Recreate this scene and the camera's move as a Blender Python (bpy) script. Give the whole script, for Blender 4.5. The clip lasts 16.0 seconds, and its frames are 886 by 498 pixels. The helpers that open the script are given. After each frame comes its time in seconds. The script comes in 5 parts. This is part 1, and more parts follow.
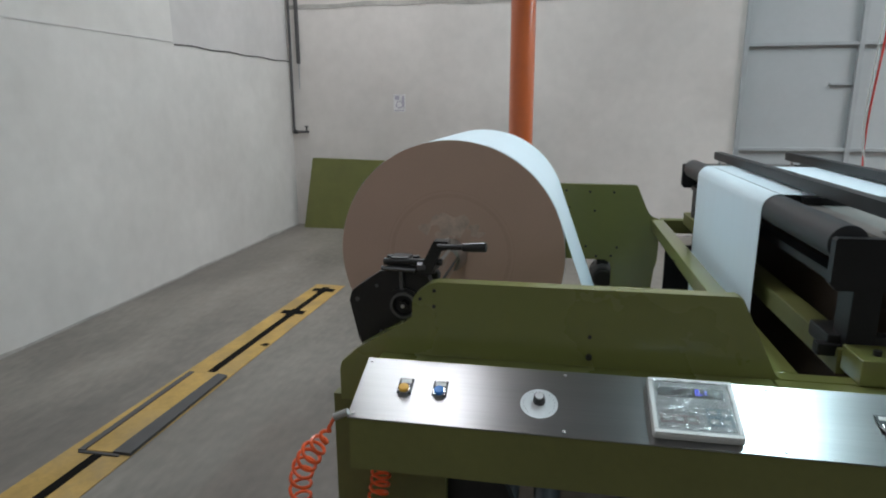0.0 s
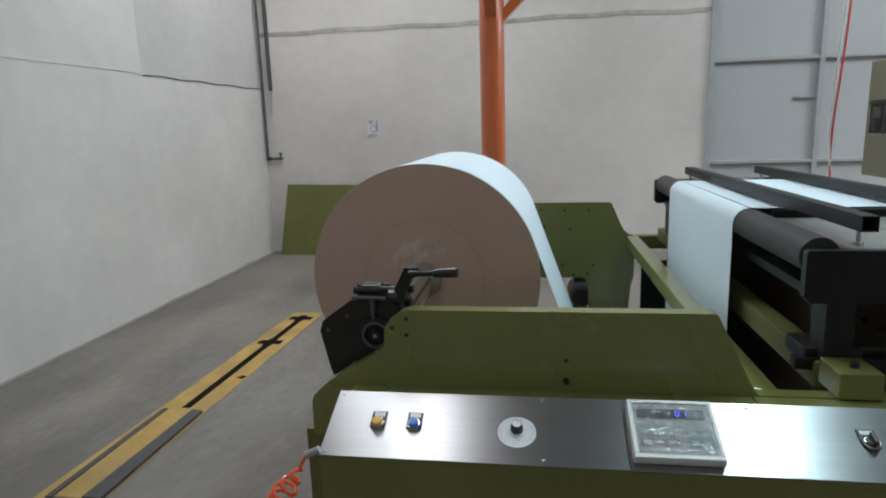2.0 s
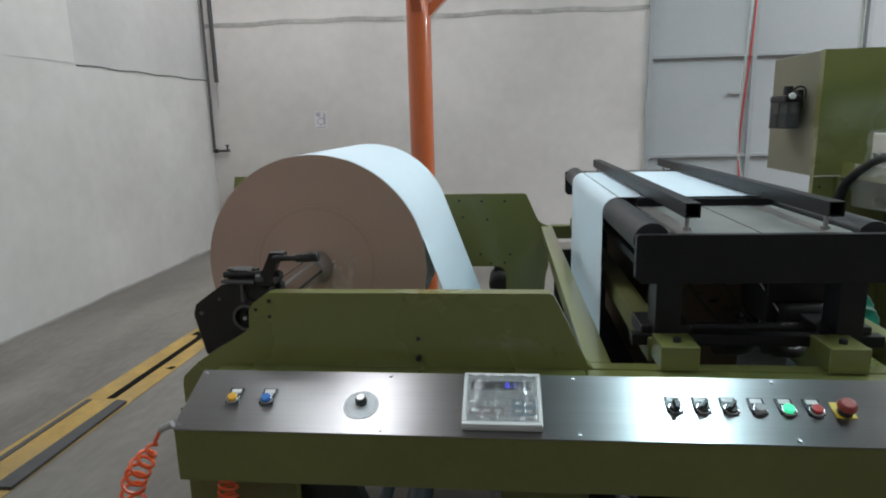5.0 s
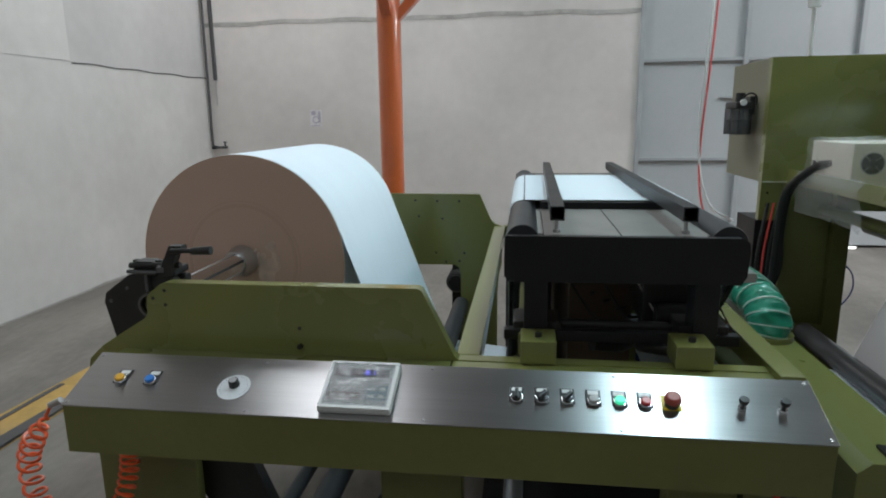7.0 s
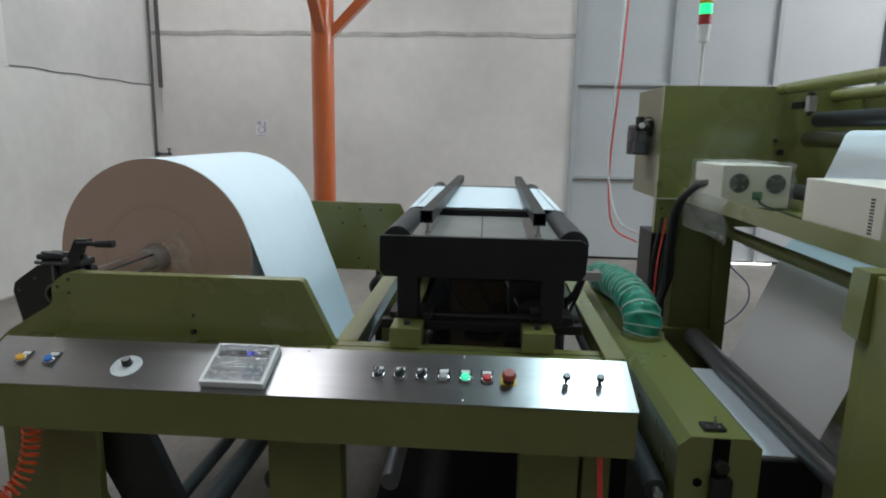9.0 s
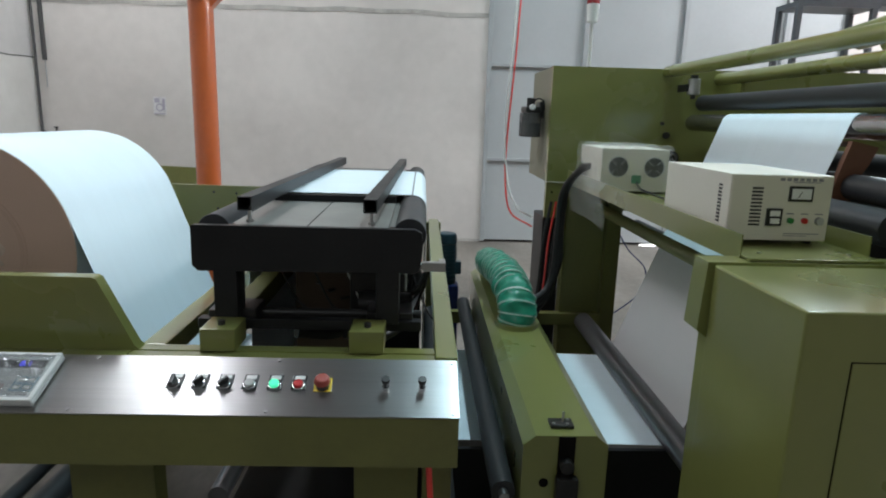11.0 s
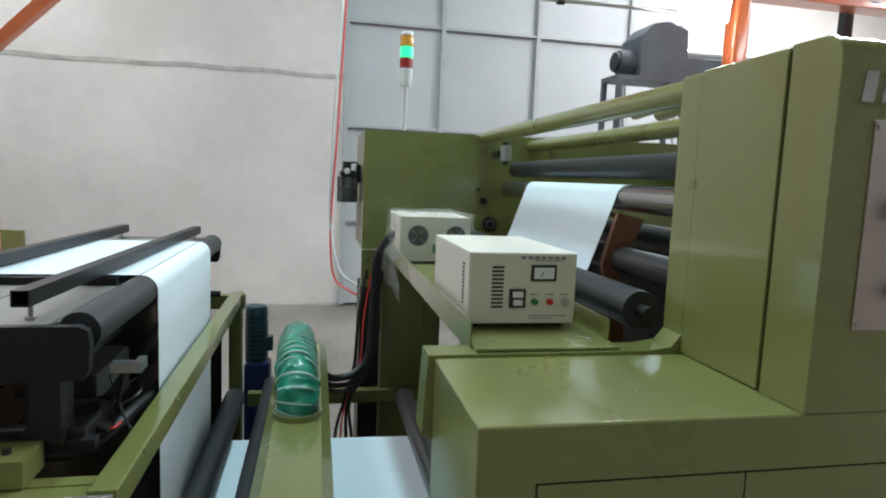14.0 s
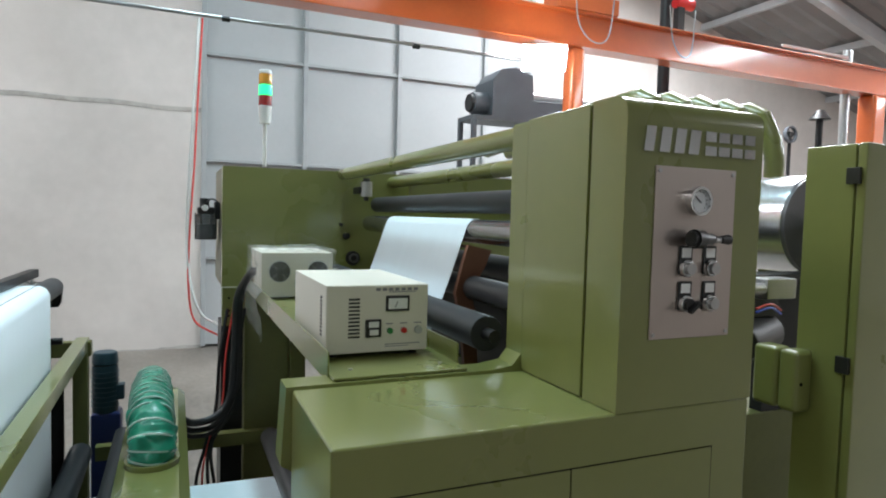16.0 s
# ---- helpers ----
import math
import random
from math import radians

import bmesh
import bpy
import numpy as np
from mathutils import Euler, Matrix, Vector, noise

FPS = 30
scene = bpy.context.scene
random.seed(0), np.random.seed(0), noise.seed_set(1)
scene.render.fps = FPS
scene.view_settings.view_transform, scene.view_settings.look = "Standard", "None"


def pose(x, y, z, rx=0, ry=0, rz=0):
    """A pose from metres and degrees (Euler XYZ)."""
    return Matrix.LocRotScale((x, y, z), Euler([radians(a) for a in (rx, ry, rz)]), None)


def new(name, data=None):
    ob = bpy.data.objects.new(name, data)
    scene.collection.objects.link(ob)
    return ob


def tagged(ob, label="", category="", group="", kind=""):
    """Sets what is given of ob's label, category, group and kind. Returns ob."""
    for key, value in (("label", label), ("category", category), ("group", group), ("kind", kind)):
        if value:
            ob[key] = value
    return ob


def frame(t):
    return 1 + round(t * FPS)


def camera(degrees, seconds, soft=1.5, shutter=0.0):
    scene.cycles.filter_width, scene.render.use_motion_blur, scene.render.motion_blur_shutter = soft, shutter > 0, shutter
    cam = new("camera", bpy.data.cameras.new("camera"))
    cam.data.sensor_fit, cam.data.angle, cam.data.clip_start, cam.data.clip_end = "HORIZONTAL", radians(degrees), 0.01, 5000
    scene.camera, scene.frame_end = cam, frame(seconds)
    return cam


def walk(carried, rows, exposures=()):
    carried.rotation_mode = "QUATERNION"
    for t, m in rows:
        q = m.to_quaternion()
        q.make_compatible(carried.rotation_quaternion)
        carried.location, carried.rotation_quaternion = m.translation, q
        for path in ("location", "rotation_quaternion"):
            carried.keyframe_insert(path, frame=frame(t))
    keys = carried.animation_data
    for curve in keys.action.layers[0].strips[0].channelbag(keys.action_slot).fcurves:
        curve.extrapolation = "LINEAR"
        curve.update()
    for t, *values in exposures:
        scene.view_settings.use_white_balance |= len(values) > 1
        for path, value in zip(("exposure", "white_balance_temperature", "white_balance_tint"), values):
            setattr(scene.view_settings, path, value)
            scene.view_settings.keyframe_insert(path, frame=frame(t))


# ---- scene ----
cam = camera(71.3, 16.0, soft=2.0)
METRES, EYE, TILT, LEAN, TURN = 2.2, 1.62, 0.0, 0.0, 10.7
ROWS = [
    (0.0, 0.0, 0.0, 0.0, -0.04, -13.1, 0.19),
    (0.5, -0.0136, 0.0088, 0.0032, -1.9, -12.4, 1.02),
    (1.0, -0.0232, 0.0175, 0.0002, -5.96, -12.0, 1.28),
    (1.5, -0.0154, 0.0204, -0.0002, -5.29, -11.54, 1.56),
    (2.0, 0.0114, 0.0153, 0.0017, -2.24, -11.16, 1.81),
    (2.5, 0.0321, 0.0124, 0.0017, -0.64, -11.0, 2.15),
    (3.0, 0.0575, 0.0096, -0.0001, -0.23, -10.97, 1.78),
    (3.5, 0.0829, 0.0019, -0.0007, -1.64, -11.04, 1.9),
    (4.0, 0.0974, -0.007, -0.0018, -2.83, -11.39, 1.93),
    (4.5, 0.1148, -0.0205, -0.0028, -3.98, -11.56, 1.38),
    (5.0, 0.1345, -0.0345, -0.0033, -5.08, -11.82, 1.41),
    (7.5, 0.3384, -0.1274, 0.0027, -2.78, -11.92, 0.43),
    (8.0, 0.3669, -0.1694, -0.0013, -3.43, -12.02, -0.66),
    (8.5, 0.3784, -0.1962, 0.0003, -4.44, -11.52, -1.23),
    (9.0, 0.3961, -0.205, 0.0013, -6.74, -10.58, -1.08),
    (11.5, 0.5849, -0.1398, -0.0005, -16.91, -12.44, -1.99),
    (12.0, 0.6232, -0.1335, 0.0023, -22.0, -12.49, -1.85),
    (12.5, 0.677, -0.1253, 0.0085, -21.37, -11.68, -2.59),
    (13.0, 0.7267, -0.1141, 0.0125, -20.41, -9.98, -2.1),
    (13.5, 0.7651, -0.1083, 0.0176, -21.05, -8.25, -2.47),
    (14.0, 0.7805, -0.1097, 0.0238, -22.12, -6.48, -2.32),
    (14.5, 0.7725, -0.1186, 0.028, -24.2, -4.83, -2.31),
    (15.0, 0.76, -0.1331, 0.0271, -27.63, -4.05, -2.64),
    (15.5, 0.7589, -0.1459, 0.0302, -30.99, -3.45, -2.25),
    (16.0, 0.7776, -0.1595, 0.0293, -34.11, -3.04, -1.56),
]
walk(cam, [(t, pose(0, 0, EYE, TILT, LEAN, TURN) @ pose(METRES * x, METRES * y, METRES * z, 90 + pitch, roll, yaw)) for t, x, y, z, yaw, pitch, roll in ROWS],
     exposures=[(0.0, -0.43), (5.0, -0.42), (9.0, -0.43), (11.5, -0.07), (12.5, 0.25), (13.5, 0.15), (14.5, -0.04), (16.0, 0.1)])

# ---- light ----

world = bpy.data.worlds.new("hall_sky")
scene.world = world
world.use_nodes = True
wn = world.node_tree
sky = wn.nodes.new("ShaderNodeTexSky")
sky.sky_type, sky.sun_disc = "NISHITA", False
sky.sun_elevation, sky.sun_rotation = radians(50), radians(200)
wn.links.new(sky.outputs[0], wn.nodes["Background"].inputs[0])
wn.nodes["Background"].inputs[1].default_value = 0.1


def area_lamp(name, x, y, z, sx, sy, watts, color, rx=0.0, ry=0.0, rz=0.0):
    data = bpy.data.lights.new(name, "AREA")
    data.shape, data.size, data.size_y, data.energy, data.color = "RECTANGLE", sx, sy, watts, color
    ob = new(name, data)
    ob.matrix_world = pose(x, y, z, rx, ry, rz)
    return ob


COOL = (0.68, 0.945, 1.035)
DAY = (0.91, 0.965, 1.015)
# Fill lamps added under the closed roof; no skylights are known there.
FILL_LAMPS = [(-1.9, 5.9, 6.1, 1.0, 3.6, 205), (6.2, 5.0, 5.9, 1.0, 4.6, 290), (10.6, -0.6, 4.65, 1.0, 7.6, 480), (13.2, 1.2, 3.9, 0.9, 5.0, 200),
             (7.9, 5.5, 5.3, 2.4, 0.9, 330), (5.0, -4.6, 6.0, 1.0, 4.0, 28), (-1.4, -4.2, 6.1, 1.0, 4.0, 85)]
for sx_, sy_, sz_, sw_, sl_, watts_ in FILL_LAMPS:
    area_lamp("roof_fill_lamp", sx_, sy_, sz_, sw_, sl_, watts_, DAY)
area_lamp("high_bay_lamp", -1.1, 3.1, 6.0, 0.45, 1.8, 40, (0.95, 0.97, 1.04))
area_lamp("pendant_lamp", 2.08, 3.15, 6.0, 0.34, 2.6, 180, COOL)
area_lamp("flood_lamp", 4.35, 4.03, 2.91, 0.2, 0.14, 16, COOL, -62, 0, -28)

# ---- materials ----


def mat(name, color, rough=0.5, metal=0.0, var=0.12, scale=6.0, bump=0.05, fine=120.0, stretch=(1, 1, 1), spec=0.5,
        glow=None, strength=0.0, aniso=0.0, alpha=1.0, dirt=None, dirt_amount=0.0, glass=False, coat=0.0, pieces=0.0):
    m = bpy.data.materials.new(name)
    m.use_nodes = True
    nt = m.node_tree
    b = nt.nodes["Principled BSDF"]
    L = nt.links.new
    co = nt.nodes.new("ShaderNodeTexCoord")
    mp = nt.nodes.new("ShaderNodeMapping")
    mp.inputs["Scale"].default_value = stretch
    L(co.outputs["Object"], mp.inputs[0])
    n1 = nt.nodes.new("ShaderNodeTexNoise")
    n1.inputs["Scale"].default_value, n1.inputs["Detail"].default_value = scale, 5
    n2 = nt.nodes.new("ShaderNodeTexNoise")
    n2.inputs["Scale"].default_value, n2.inputs["Detail"].default_value = fine, 3
    L(mp.outputs[0], n1.inputs[0])
    L(mp.outputs[0], n2.inputs[0])
    add = nt.nodes.new("ShaderNodeMath")
    add.operation = "MULTIPLY_ADD"
    add.inputs[1].default_value = 0.35
    L(n2.outputs[0], add.inputs[0])
    L(n1.outputs[0], add.inputs[2])
    rm = nt.nodes.new("ShaderNodeMapRange")
    rm.inputs[1].default_value, rm.inputs[2].default_value = 0.45, 0.9
    rm.inputs[3].default_value, rm.inputs[4].default_value = 1 - var, 1 + var * 0.6
    L(add.outputs[0], rm.inputs[0])
    mul = nt.nodes.new("ShaderNodeVectorMath")
    mul.operation = "SCALE"
    mul.inputs[0].default_value = color
    L(rm.outputs[0], mul.inputs["Scale"])
    out = mul.outputs[0]
    if pieces:
        oi = nt.nodes.new("ShaderNodeObjectInfo")
        pr = nt.nodes.new("ShaderNodeMapRange")
        pr.inputs[3].default_value, pr.inputs[4].default_value = 1 - pieces, 1 + pieces
        L(oi.outputs["Random"], pr.inputs[0])
        m2 = nt.nodes.new("ShaderNodeVectorMath")
        m2.operation = "SCALE"
        L(out, m2.inputs[0])
        L(pr.outputs[0], m2.inputs["Scale"])
        out = m2.outputs[0]
    if dirt:
        n3 = nt.nodes.new("ShaderNodeTexNoise")
        n3.inputs["Scale"].default_value, n3.inputs["Detail"].default_value = scale * 0.45, 8
        n3.inputs["Roughness"].default_value = 0.65
        L(mp.outputs[0], n3.inputs[0])
        r3 = nt.nodes.new("ShaderNodeMapRange")
        r3.inputs[1].default_value, r3.inputs[2].default_value = 0.48, 0.75
        r3.inputs[4].default_value = dirt_amount
        L(n3.outputs[0], r3.inputs[0])
        mx = nt.nodes.new("ShaderNodeMix")
        mx.data_type = "RGBA"
        L(r3.outputs[0], mx.inputs["Factor"])
        L(out, mx.inputs["A"])
        mx.inputs["B"].default_value = (*dirt, 1)
        out = mx.outputs["Result"]
    L(out, b.inputs["Base Color"])
    rr = nt.nodes.new("ShaderNodeMapRange")
    rr.inputs[3].default_value, rr.inputs[4].default_value = max(0.02, rough * 0.85), min(1, rough * 1.18)
    L(n1.outputs[0], rr.inputs[0])
    L(rr.outputs[0], b.inputs["Roughness"])
    b.inputs["Metallic"].default_value = metal
    b.inputs["Specular IOR Level"].default_value = spec
    b.inputs["Anisotropic"].default_value = aniso
    if aniso:
        # brush lines run along x, so the highlight spreads across them
        tg = nt.nodes.new("ShaderNodeTangent")
        tg.direction_type, tg.uv_map = "UV_MAP", "across"
        L(tg.outputs[0], b.inputs["Tangent"])
    b.inputs["Coat Weight"].default_value = coat
    b.inputs["Coat Roughness"].default_value = 0.1
    if bump:
        bp = nt.nodes.new("ShaderNodeBump")
        bp.inputs["Strength"].default_value, bp.inputs["Distance"].default_value = bump, 0.004
        L(add.outputs[0], bp.inputs["Height"])
        L(bp.outputs[0], b.inputs["Normal"])
    if glow:
        b.inputs["Emission Color"].default_value = (*glow, 1)
        b.inputs["Emission Strength"].default_value = strength
    if glass:
        b.inputs["Transmission Weight"].default_value = 1.0
        b.inputs["IOR"].default_value = 1.45
    b.inputs["Alpha"].default_value = alpha
    return m


GREEN = mat("olive_paint", (0.194, 0.207, 0.061), 0.28, var=0.06, scale=2.2, bump=0.02, fine=30, coat=0.7, dirt=(0.15, 0.145, 0.052), dirt_amount=0.07)
GREEN_DULL = mat("olive_paint_dull", (0.148, 0.15, 0.044), 0.5, var=0.14, scale=4, bump=0.04, fine=50, dirt=(0.08, 0.075, 0.035), dirt_amount=0.4)
GREEN_GREY = mat("faded_olive_sheet", (0.22, 0.215, 0.15), 0.5, var=0.08, scale=3)
PLASTER = mat("whitewashed_plaster", (0.59, 0.545, 0.514), 0.9, var=0.13, scale=0.9, bump=0.07, fine=7, dirt=(0.45, 0.41, 0.375), dirt_amount=0.6)
PLASTER_LEFT = mat("whitewashed_side_plaster", (0.645, 0.62, 0.59), 0.85, var=0.12, scale=0.7, bump=0.07, fine=7, dirt=(0.46, 0.43, 0.4), dirt_amount=0.7)
PLASTER_TOP = mat("grey_upper_plaster", (0.56, 0.535, 0.52), 0.9, var=0.12, scale=0.8, bump=0.07, fine=7, dirt=(0.4, 0.39, 0.37), dirt_amount=0.4)
SOUTH = mat("unseen_wall_grey", (0.38, 0.37, 0.35), 0.9, var=0.2, scale=1.0, bump=0.2, fine=20)
SEAM = mat("seam_shadow_and_dirt", (0.4, 0.375, 0.345), 0.95, var=0.3, scale=4, bump=0.3, fine=40)
CRACK = mat("crack_shadow_line", (0.12, 0.115, 0.11), 0.95, var=0.3, scale=10)
SHEET = mat("grey_steel_sheet", (0.395, 0.405, 0.41), 0.55, var=0.06, scale=1.2, bump=0.04, fine=20, pieces=0.04)
SHEET_FRAME = mat("grey_angle_iron", (0.34, 0.35, 0.355), 0.5, var=0.1, scale=5)
CONCRETE = mat("worn_concrete", (0.205, 0.182, 0.158), 0.5, var=0.45, scale=1.5, bump=0.12, fine=22, stretch=(1, 0.45, 1), dirt=(0.1, 0.085, 0.072), dirt_amount=0.85)
YELLOW = mat("worn_yellow_floor_paint", (0.47, 0.29, 0.075), 0.6, var=0.3, scale=4, bump=0.1, fine=40, dirt=(0.24, 0.175, 0.1), dirt_amount=0.85)
SLOT = mat("black_slot", (0.01, 0.009, 0.008), 0.95, spec=0.05)
RUBBER = mat("dark_rubber_strip", (0.075, 0.07, 0.07), 0.7, var=0.25, scale=8)
ORANGE = mat("orange_enamel", (0.64, 0.13, 0.028), 0.34, var=0.1, scale=3, bump=0.06, fine=30, coat=1.0)
KRAFT = mat("rolled_paper_edge", (0.59, 0.42, 0.337), 0.85, var=0.07, scale=2.5, bump=0.1, fine=220)
KRAFT_RING = mat("rolled_paper_edge_dark", (0.555, 0.39, 0.31), 0.85, var=0.08, scale=3)
SCUFF = mat("pale_scuffed_paper", (0.63, 0.5, 0.42), 0.85, var=0.3, scale=18, bump=0.1)
TAPE = mat("torn_white_tape", (0.7, 0.62, 0.55), 0.5, var=0.1, scale=20)
PAPER = mat("white_coated_paper", (0.78, 0.885, 0.945), 0.42, var=0.02, scale=2.5, bump=0.02, fine=14, stretch=(1, 6, 1))
PAPER_GREY = mat("greyer_paper", (0.62, 0.6, 0.6), 0.6, var=0.03, scale=3, bump=0.02)
STEEL = mat("brushed_stainless_steel", (0.47, 0.467, 0.462), 0.33, 1.0, var=0.12, scale=9, bump=0.012, fine=260, stretch=(0.02, 1, 1), aniso=0.8)
PANEL_STEEL = mat("brushed_panel_steel", (0.52, 0.45, 0.41), 0.34, 1.0, var=0.08, scale=3, bump=0.08, fine=700, stretch=(1, 1, 0.012))
CHROME = mat("chrome", (0.75, 0.76, 0.77), 0.1, 1.0, var=0.04, bump=0.0)
ALU = mat("dull_aluminium", (0.5, 0.5, 0.5), 0.35, 1.0, var=0.1, scale=8)
IRON = mat("black_machined_iron", (0.022, 0.021, 0.021), 0.42, 0.2, var=0.3, scale=9, bump=0.06)
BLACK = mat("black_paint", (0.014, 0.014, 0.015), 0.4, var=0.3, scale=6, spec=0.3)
ROLLER = mat("dark_rubber_roller", (0.028, 0.03, 0.033), 0.45, var=0.18, scale=5, bump=0.03)
ROLLER_GREY = mat("grey_anodised_roller", (0.13, 0.13, 0.135), 0.33, 0.5, var=0.15, scale=5)
TABLE = mat("worn_table_plate", (0.27, 0.265, 0.245), 0.45, 0.3, var=0.2, scale=5, dirt=(0.16, 0.15, 0.13), dirt_amount=0.5)
BROWN = mat("brown_hardboard", (0.09, 0.06, 0.042), 0.7, var=0.2, scale=4)
COPPER_BROWN = mat("brown_guard_plate", (0.17, 0.075, 0.045), 0.4, 0.2, var=0.15, scale=5)
IVORY = mat("ivory_enamel", (0.72, 0.69, 0.6), 0.4, var=0.04, scale=3, bump=0.02)
WHITE = mat("white_plastic", (0.78, 0.78, 0.76), 0.35, var=0.04, scale=8)
GREY_PLASTIC = mat("grey_plastic", (0.42, 0.43, 0.42), 0.4, var=0.06, scale=8)
DARK_PLASTIC = mat("black_plastic", (0.018, 0.018, 0.018), 0.3, var=0.1)
RED = mat("red_button", (0.5, 0.02, 0.02), 0.3)
ESTOP = mat("dusty_red_button", (0.34, 0.06, 0.045), 0.4)
YELLOW_P = mat("yellow_button", (0.85, 0.45, 0.05), 0.3)
YELLOW_LABEL = mat("yellow_label", (0.75, 0.55, 0.04), 0.4)
BLUE_P = mat("blue_button", (0.03, 0.2, 0.6), 0.3)
GREEN_LIT = mat("lit_green_button", (0.05, 0.6, 0.35), 0.3, glow=(0.08, 1.0, 0.5), strength=0.9)
LED = mat("blue_digits", (0.05, 0.05, 0.8), 0.3, glow=(0.06, 0.08, 1.0), strength=3.0)
FOIL = mat("crinkled_clear_film", (0.3, 0.3, 0.3), 0.05, 0.0, spec=1.0, var=0.1, scale=60, bump=0.1, fine=120, alpha=0.22, coat=1.0)
DRUM = mat("polished_drum_steel", (0.7, 0.72, 0.74), 0.24, 1.0, var=0.06, scale=4, bump=0.04, fine=200, stretch=(1, 0.05, 1))
SATIN = mat("satin_steel_roller", (0.4, 0.4, 0.41), 0.26, 1.0, var=0.08, scale=6, bump=0.03, fine=300, stretch=(1, 0.05, 1))
TOWER_GREEN = mat("lit_green_lens", (0.05, 0.7, 0.4), 0.3, glow=(0.02, 1.0, 0.3), strength=1.2)
TOWER_AMBER = mat("amber_lens", (0.8, 0.36, 0.05), 0.25)
TOWER_RED = mat("red_lens", (0.35, 0.03, 0.03), 0.25)
HOSE_GREEN = mat("green_fabric_duct", (0.008, 0.24, 0.145), 0.38, var=0.3, scale=14, bump=0.5, fine=40, coat=0.2)
HOSE_WIRE = mat("pale_hose_wire", (0.42, 0.55, 0.48), 0.4, var=0.1)
COIL = mat("orange_coil_tube", (0.85, 0.12, 0.03), 0.28, var=0.05, coat=0.3)
RED_HOSE = mat("red_air_hose", (0.8, 0.07, 0.06), 0.3)
WHITE_CABLE = mat("white_cable", (0.75, 0.75, 0.73), 0.45)
CABLE = mat("black_cable", (0.014, 0.014, 0.015), 0.45)
BLUE_M = mat("blue_motor_paint", (0.009, 0.02, 0.1), 0.4, var=0.2, scale=6)
TEAL_M = mat("teal_motor_paint", (0.016, 0.05, 0.07), 0.4, var=0.2, scale=6)
DUCT_GREY = mat("dark_grey_blower_paint", (0.09, 0.1, 0.115), 0.45, var=0.2, scale=5)
ROOF = mat("grey_corrugated_roof", (0.25, 0.245, 0.245), 0.6, var=0.2, scale=1.5)
ROOF_BEAM = mat("grey_steel_beam", (0.42, 0.43, 0.44), 0.5, var=0.1, scale=3)
LAMP_GLOW = mat("lamp_glow", (1, 1, 1), 0.5, glow=(0.88, 0.95, 1.0), strength=60)
LAMP_SOFT = mat("tube_glow", (1, 1, 1), 0.5, glow=(0.88, 0.96, 1.0), strength=9)
GLASS_CUP = mat("clear_cup", (0.14, 0.145, 0.15), 0.15, alpha=0.55)
PAPER_SIGN = mat("faded_printed_sign", (0.6, 0.575, 0.575), 0.6, var=0.25, scale=30)
INK = mat("dark_ink", (0.06, 0.06, 0.065), 0.6)
INK_GREY = mat("grey_ink", (0.24, 0.23, 0.26), 0.6)
INK_FADED = mat("faded_violet_ink", (0.36, 0.33, 0.39), 0.6)
FILM = mat("clear_plastic_wrap", (0.7, 0.71, 0.7), 0.12, alpha=0.13, bump=0.8, scale=15, fine=50)
MESH = mat("dark_vent", (0.03, 0.03, 0.03), 0.6)
DAYLIGHT = mat("daylight_gap", (1, 1, 1), 0.5, glow=(1, 1, 1), strength=2.5)
MARBLE = mat("white_enamel_dial", (0.75, 0.76, 0.77), 0.3)

# ---- building helpers ----
ORIGIN = {}


def thing(name, x, y, z, label, category, group="", kind=""):
    e = new(name)
    e.empty_display_size = 0.1
    e.location = (x, y, z)
    ORIGIN[e] = Vector((x, y, z))
    return tagged(e, label, category, group, kind)


def part(name, bm, material, parent=None, label="", bevel=0.0, seg=2, smooth=38, at=None):
    """One bmesh in world coordinates becomes one mesh object under a thing or a part."""
    if bevel:
        es = [e for e in bm.edges if len(e.link_faces) == 2 and e.calc_face_angle(0) > 0.5]
        bmesh.ops.bevel(bm, geom=es, offset=bevel, segments=seg, affect="EDGES", clamp_overlap=True, profile=0.5)
    o = ORIGIN[parent] if parent else Vector(at or (0, 0, 0))
    if o.length:
        bmesh.ops.translate(bm, verts=bm.verts, vec=-o)
    bmesh.ops.recalc_face_normals(bm, faces=bm.faces)
    me = bpy.data.meshes.new(name)
    bm.to_mesh(me)
    bm.free()
    me.polygons.foreach_set("use_smooth", [True] * len(me.polygons))
    me.set_sharp_from_angle(angle=radians(smooth))
    me.materials.append(material)
    ob = new(name, me)
    ob.parent = parent
    if not parent:
        ob.location = o
    ORIGIN[ob] = o
    if bevel:
        # flat faces keep their own normals, only the rounded edges blend
        ob.modifiers.new("flat_faces", "WEIGHTED_NORMAL").keep_sharp = True
    if label:
        ob["label"] = label
    return ob


def box(x0, x1, y0, y1, z0, z1, bm=None):
    bm = bm or bmesh.new()
    m = Matrix.LocRotScale(((x0 + x1) / 2, (y0 + y1) / 2, (z0 + z1) / 2), None, (abs(x1 - x0), abs(y1 - y0), abs(z1 - z0)))
    bmesh.ops.create_cube(bm, size=1, matrix=m)
    return bm


def tilted(center, size, rot, bm=None):
    bm = bm or bmesh.new()
    m = Matrix.LocRotScale(center, Euler([radians(a) for a in rot]), size)
    bmesh.ops.create_cube(bm, size=1, matrix=m)
    return bm


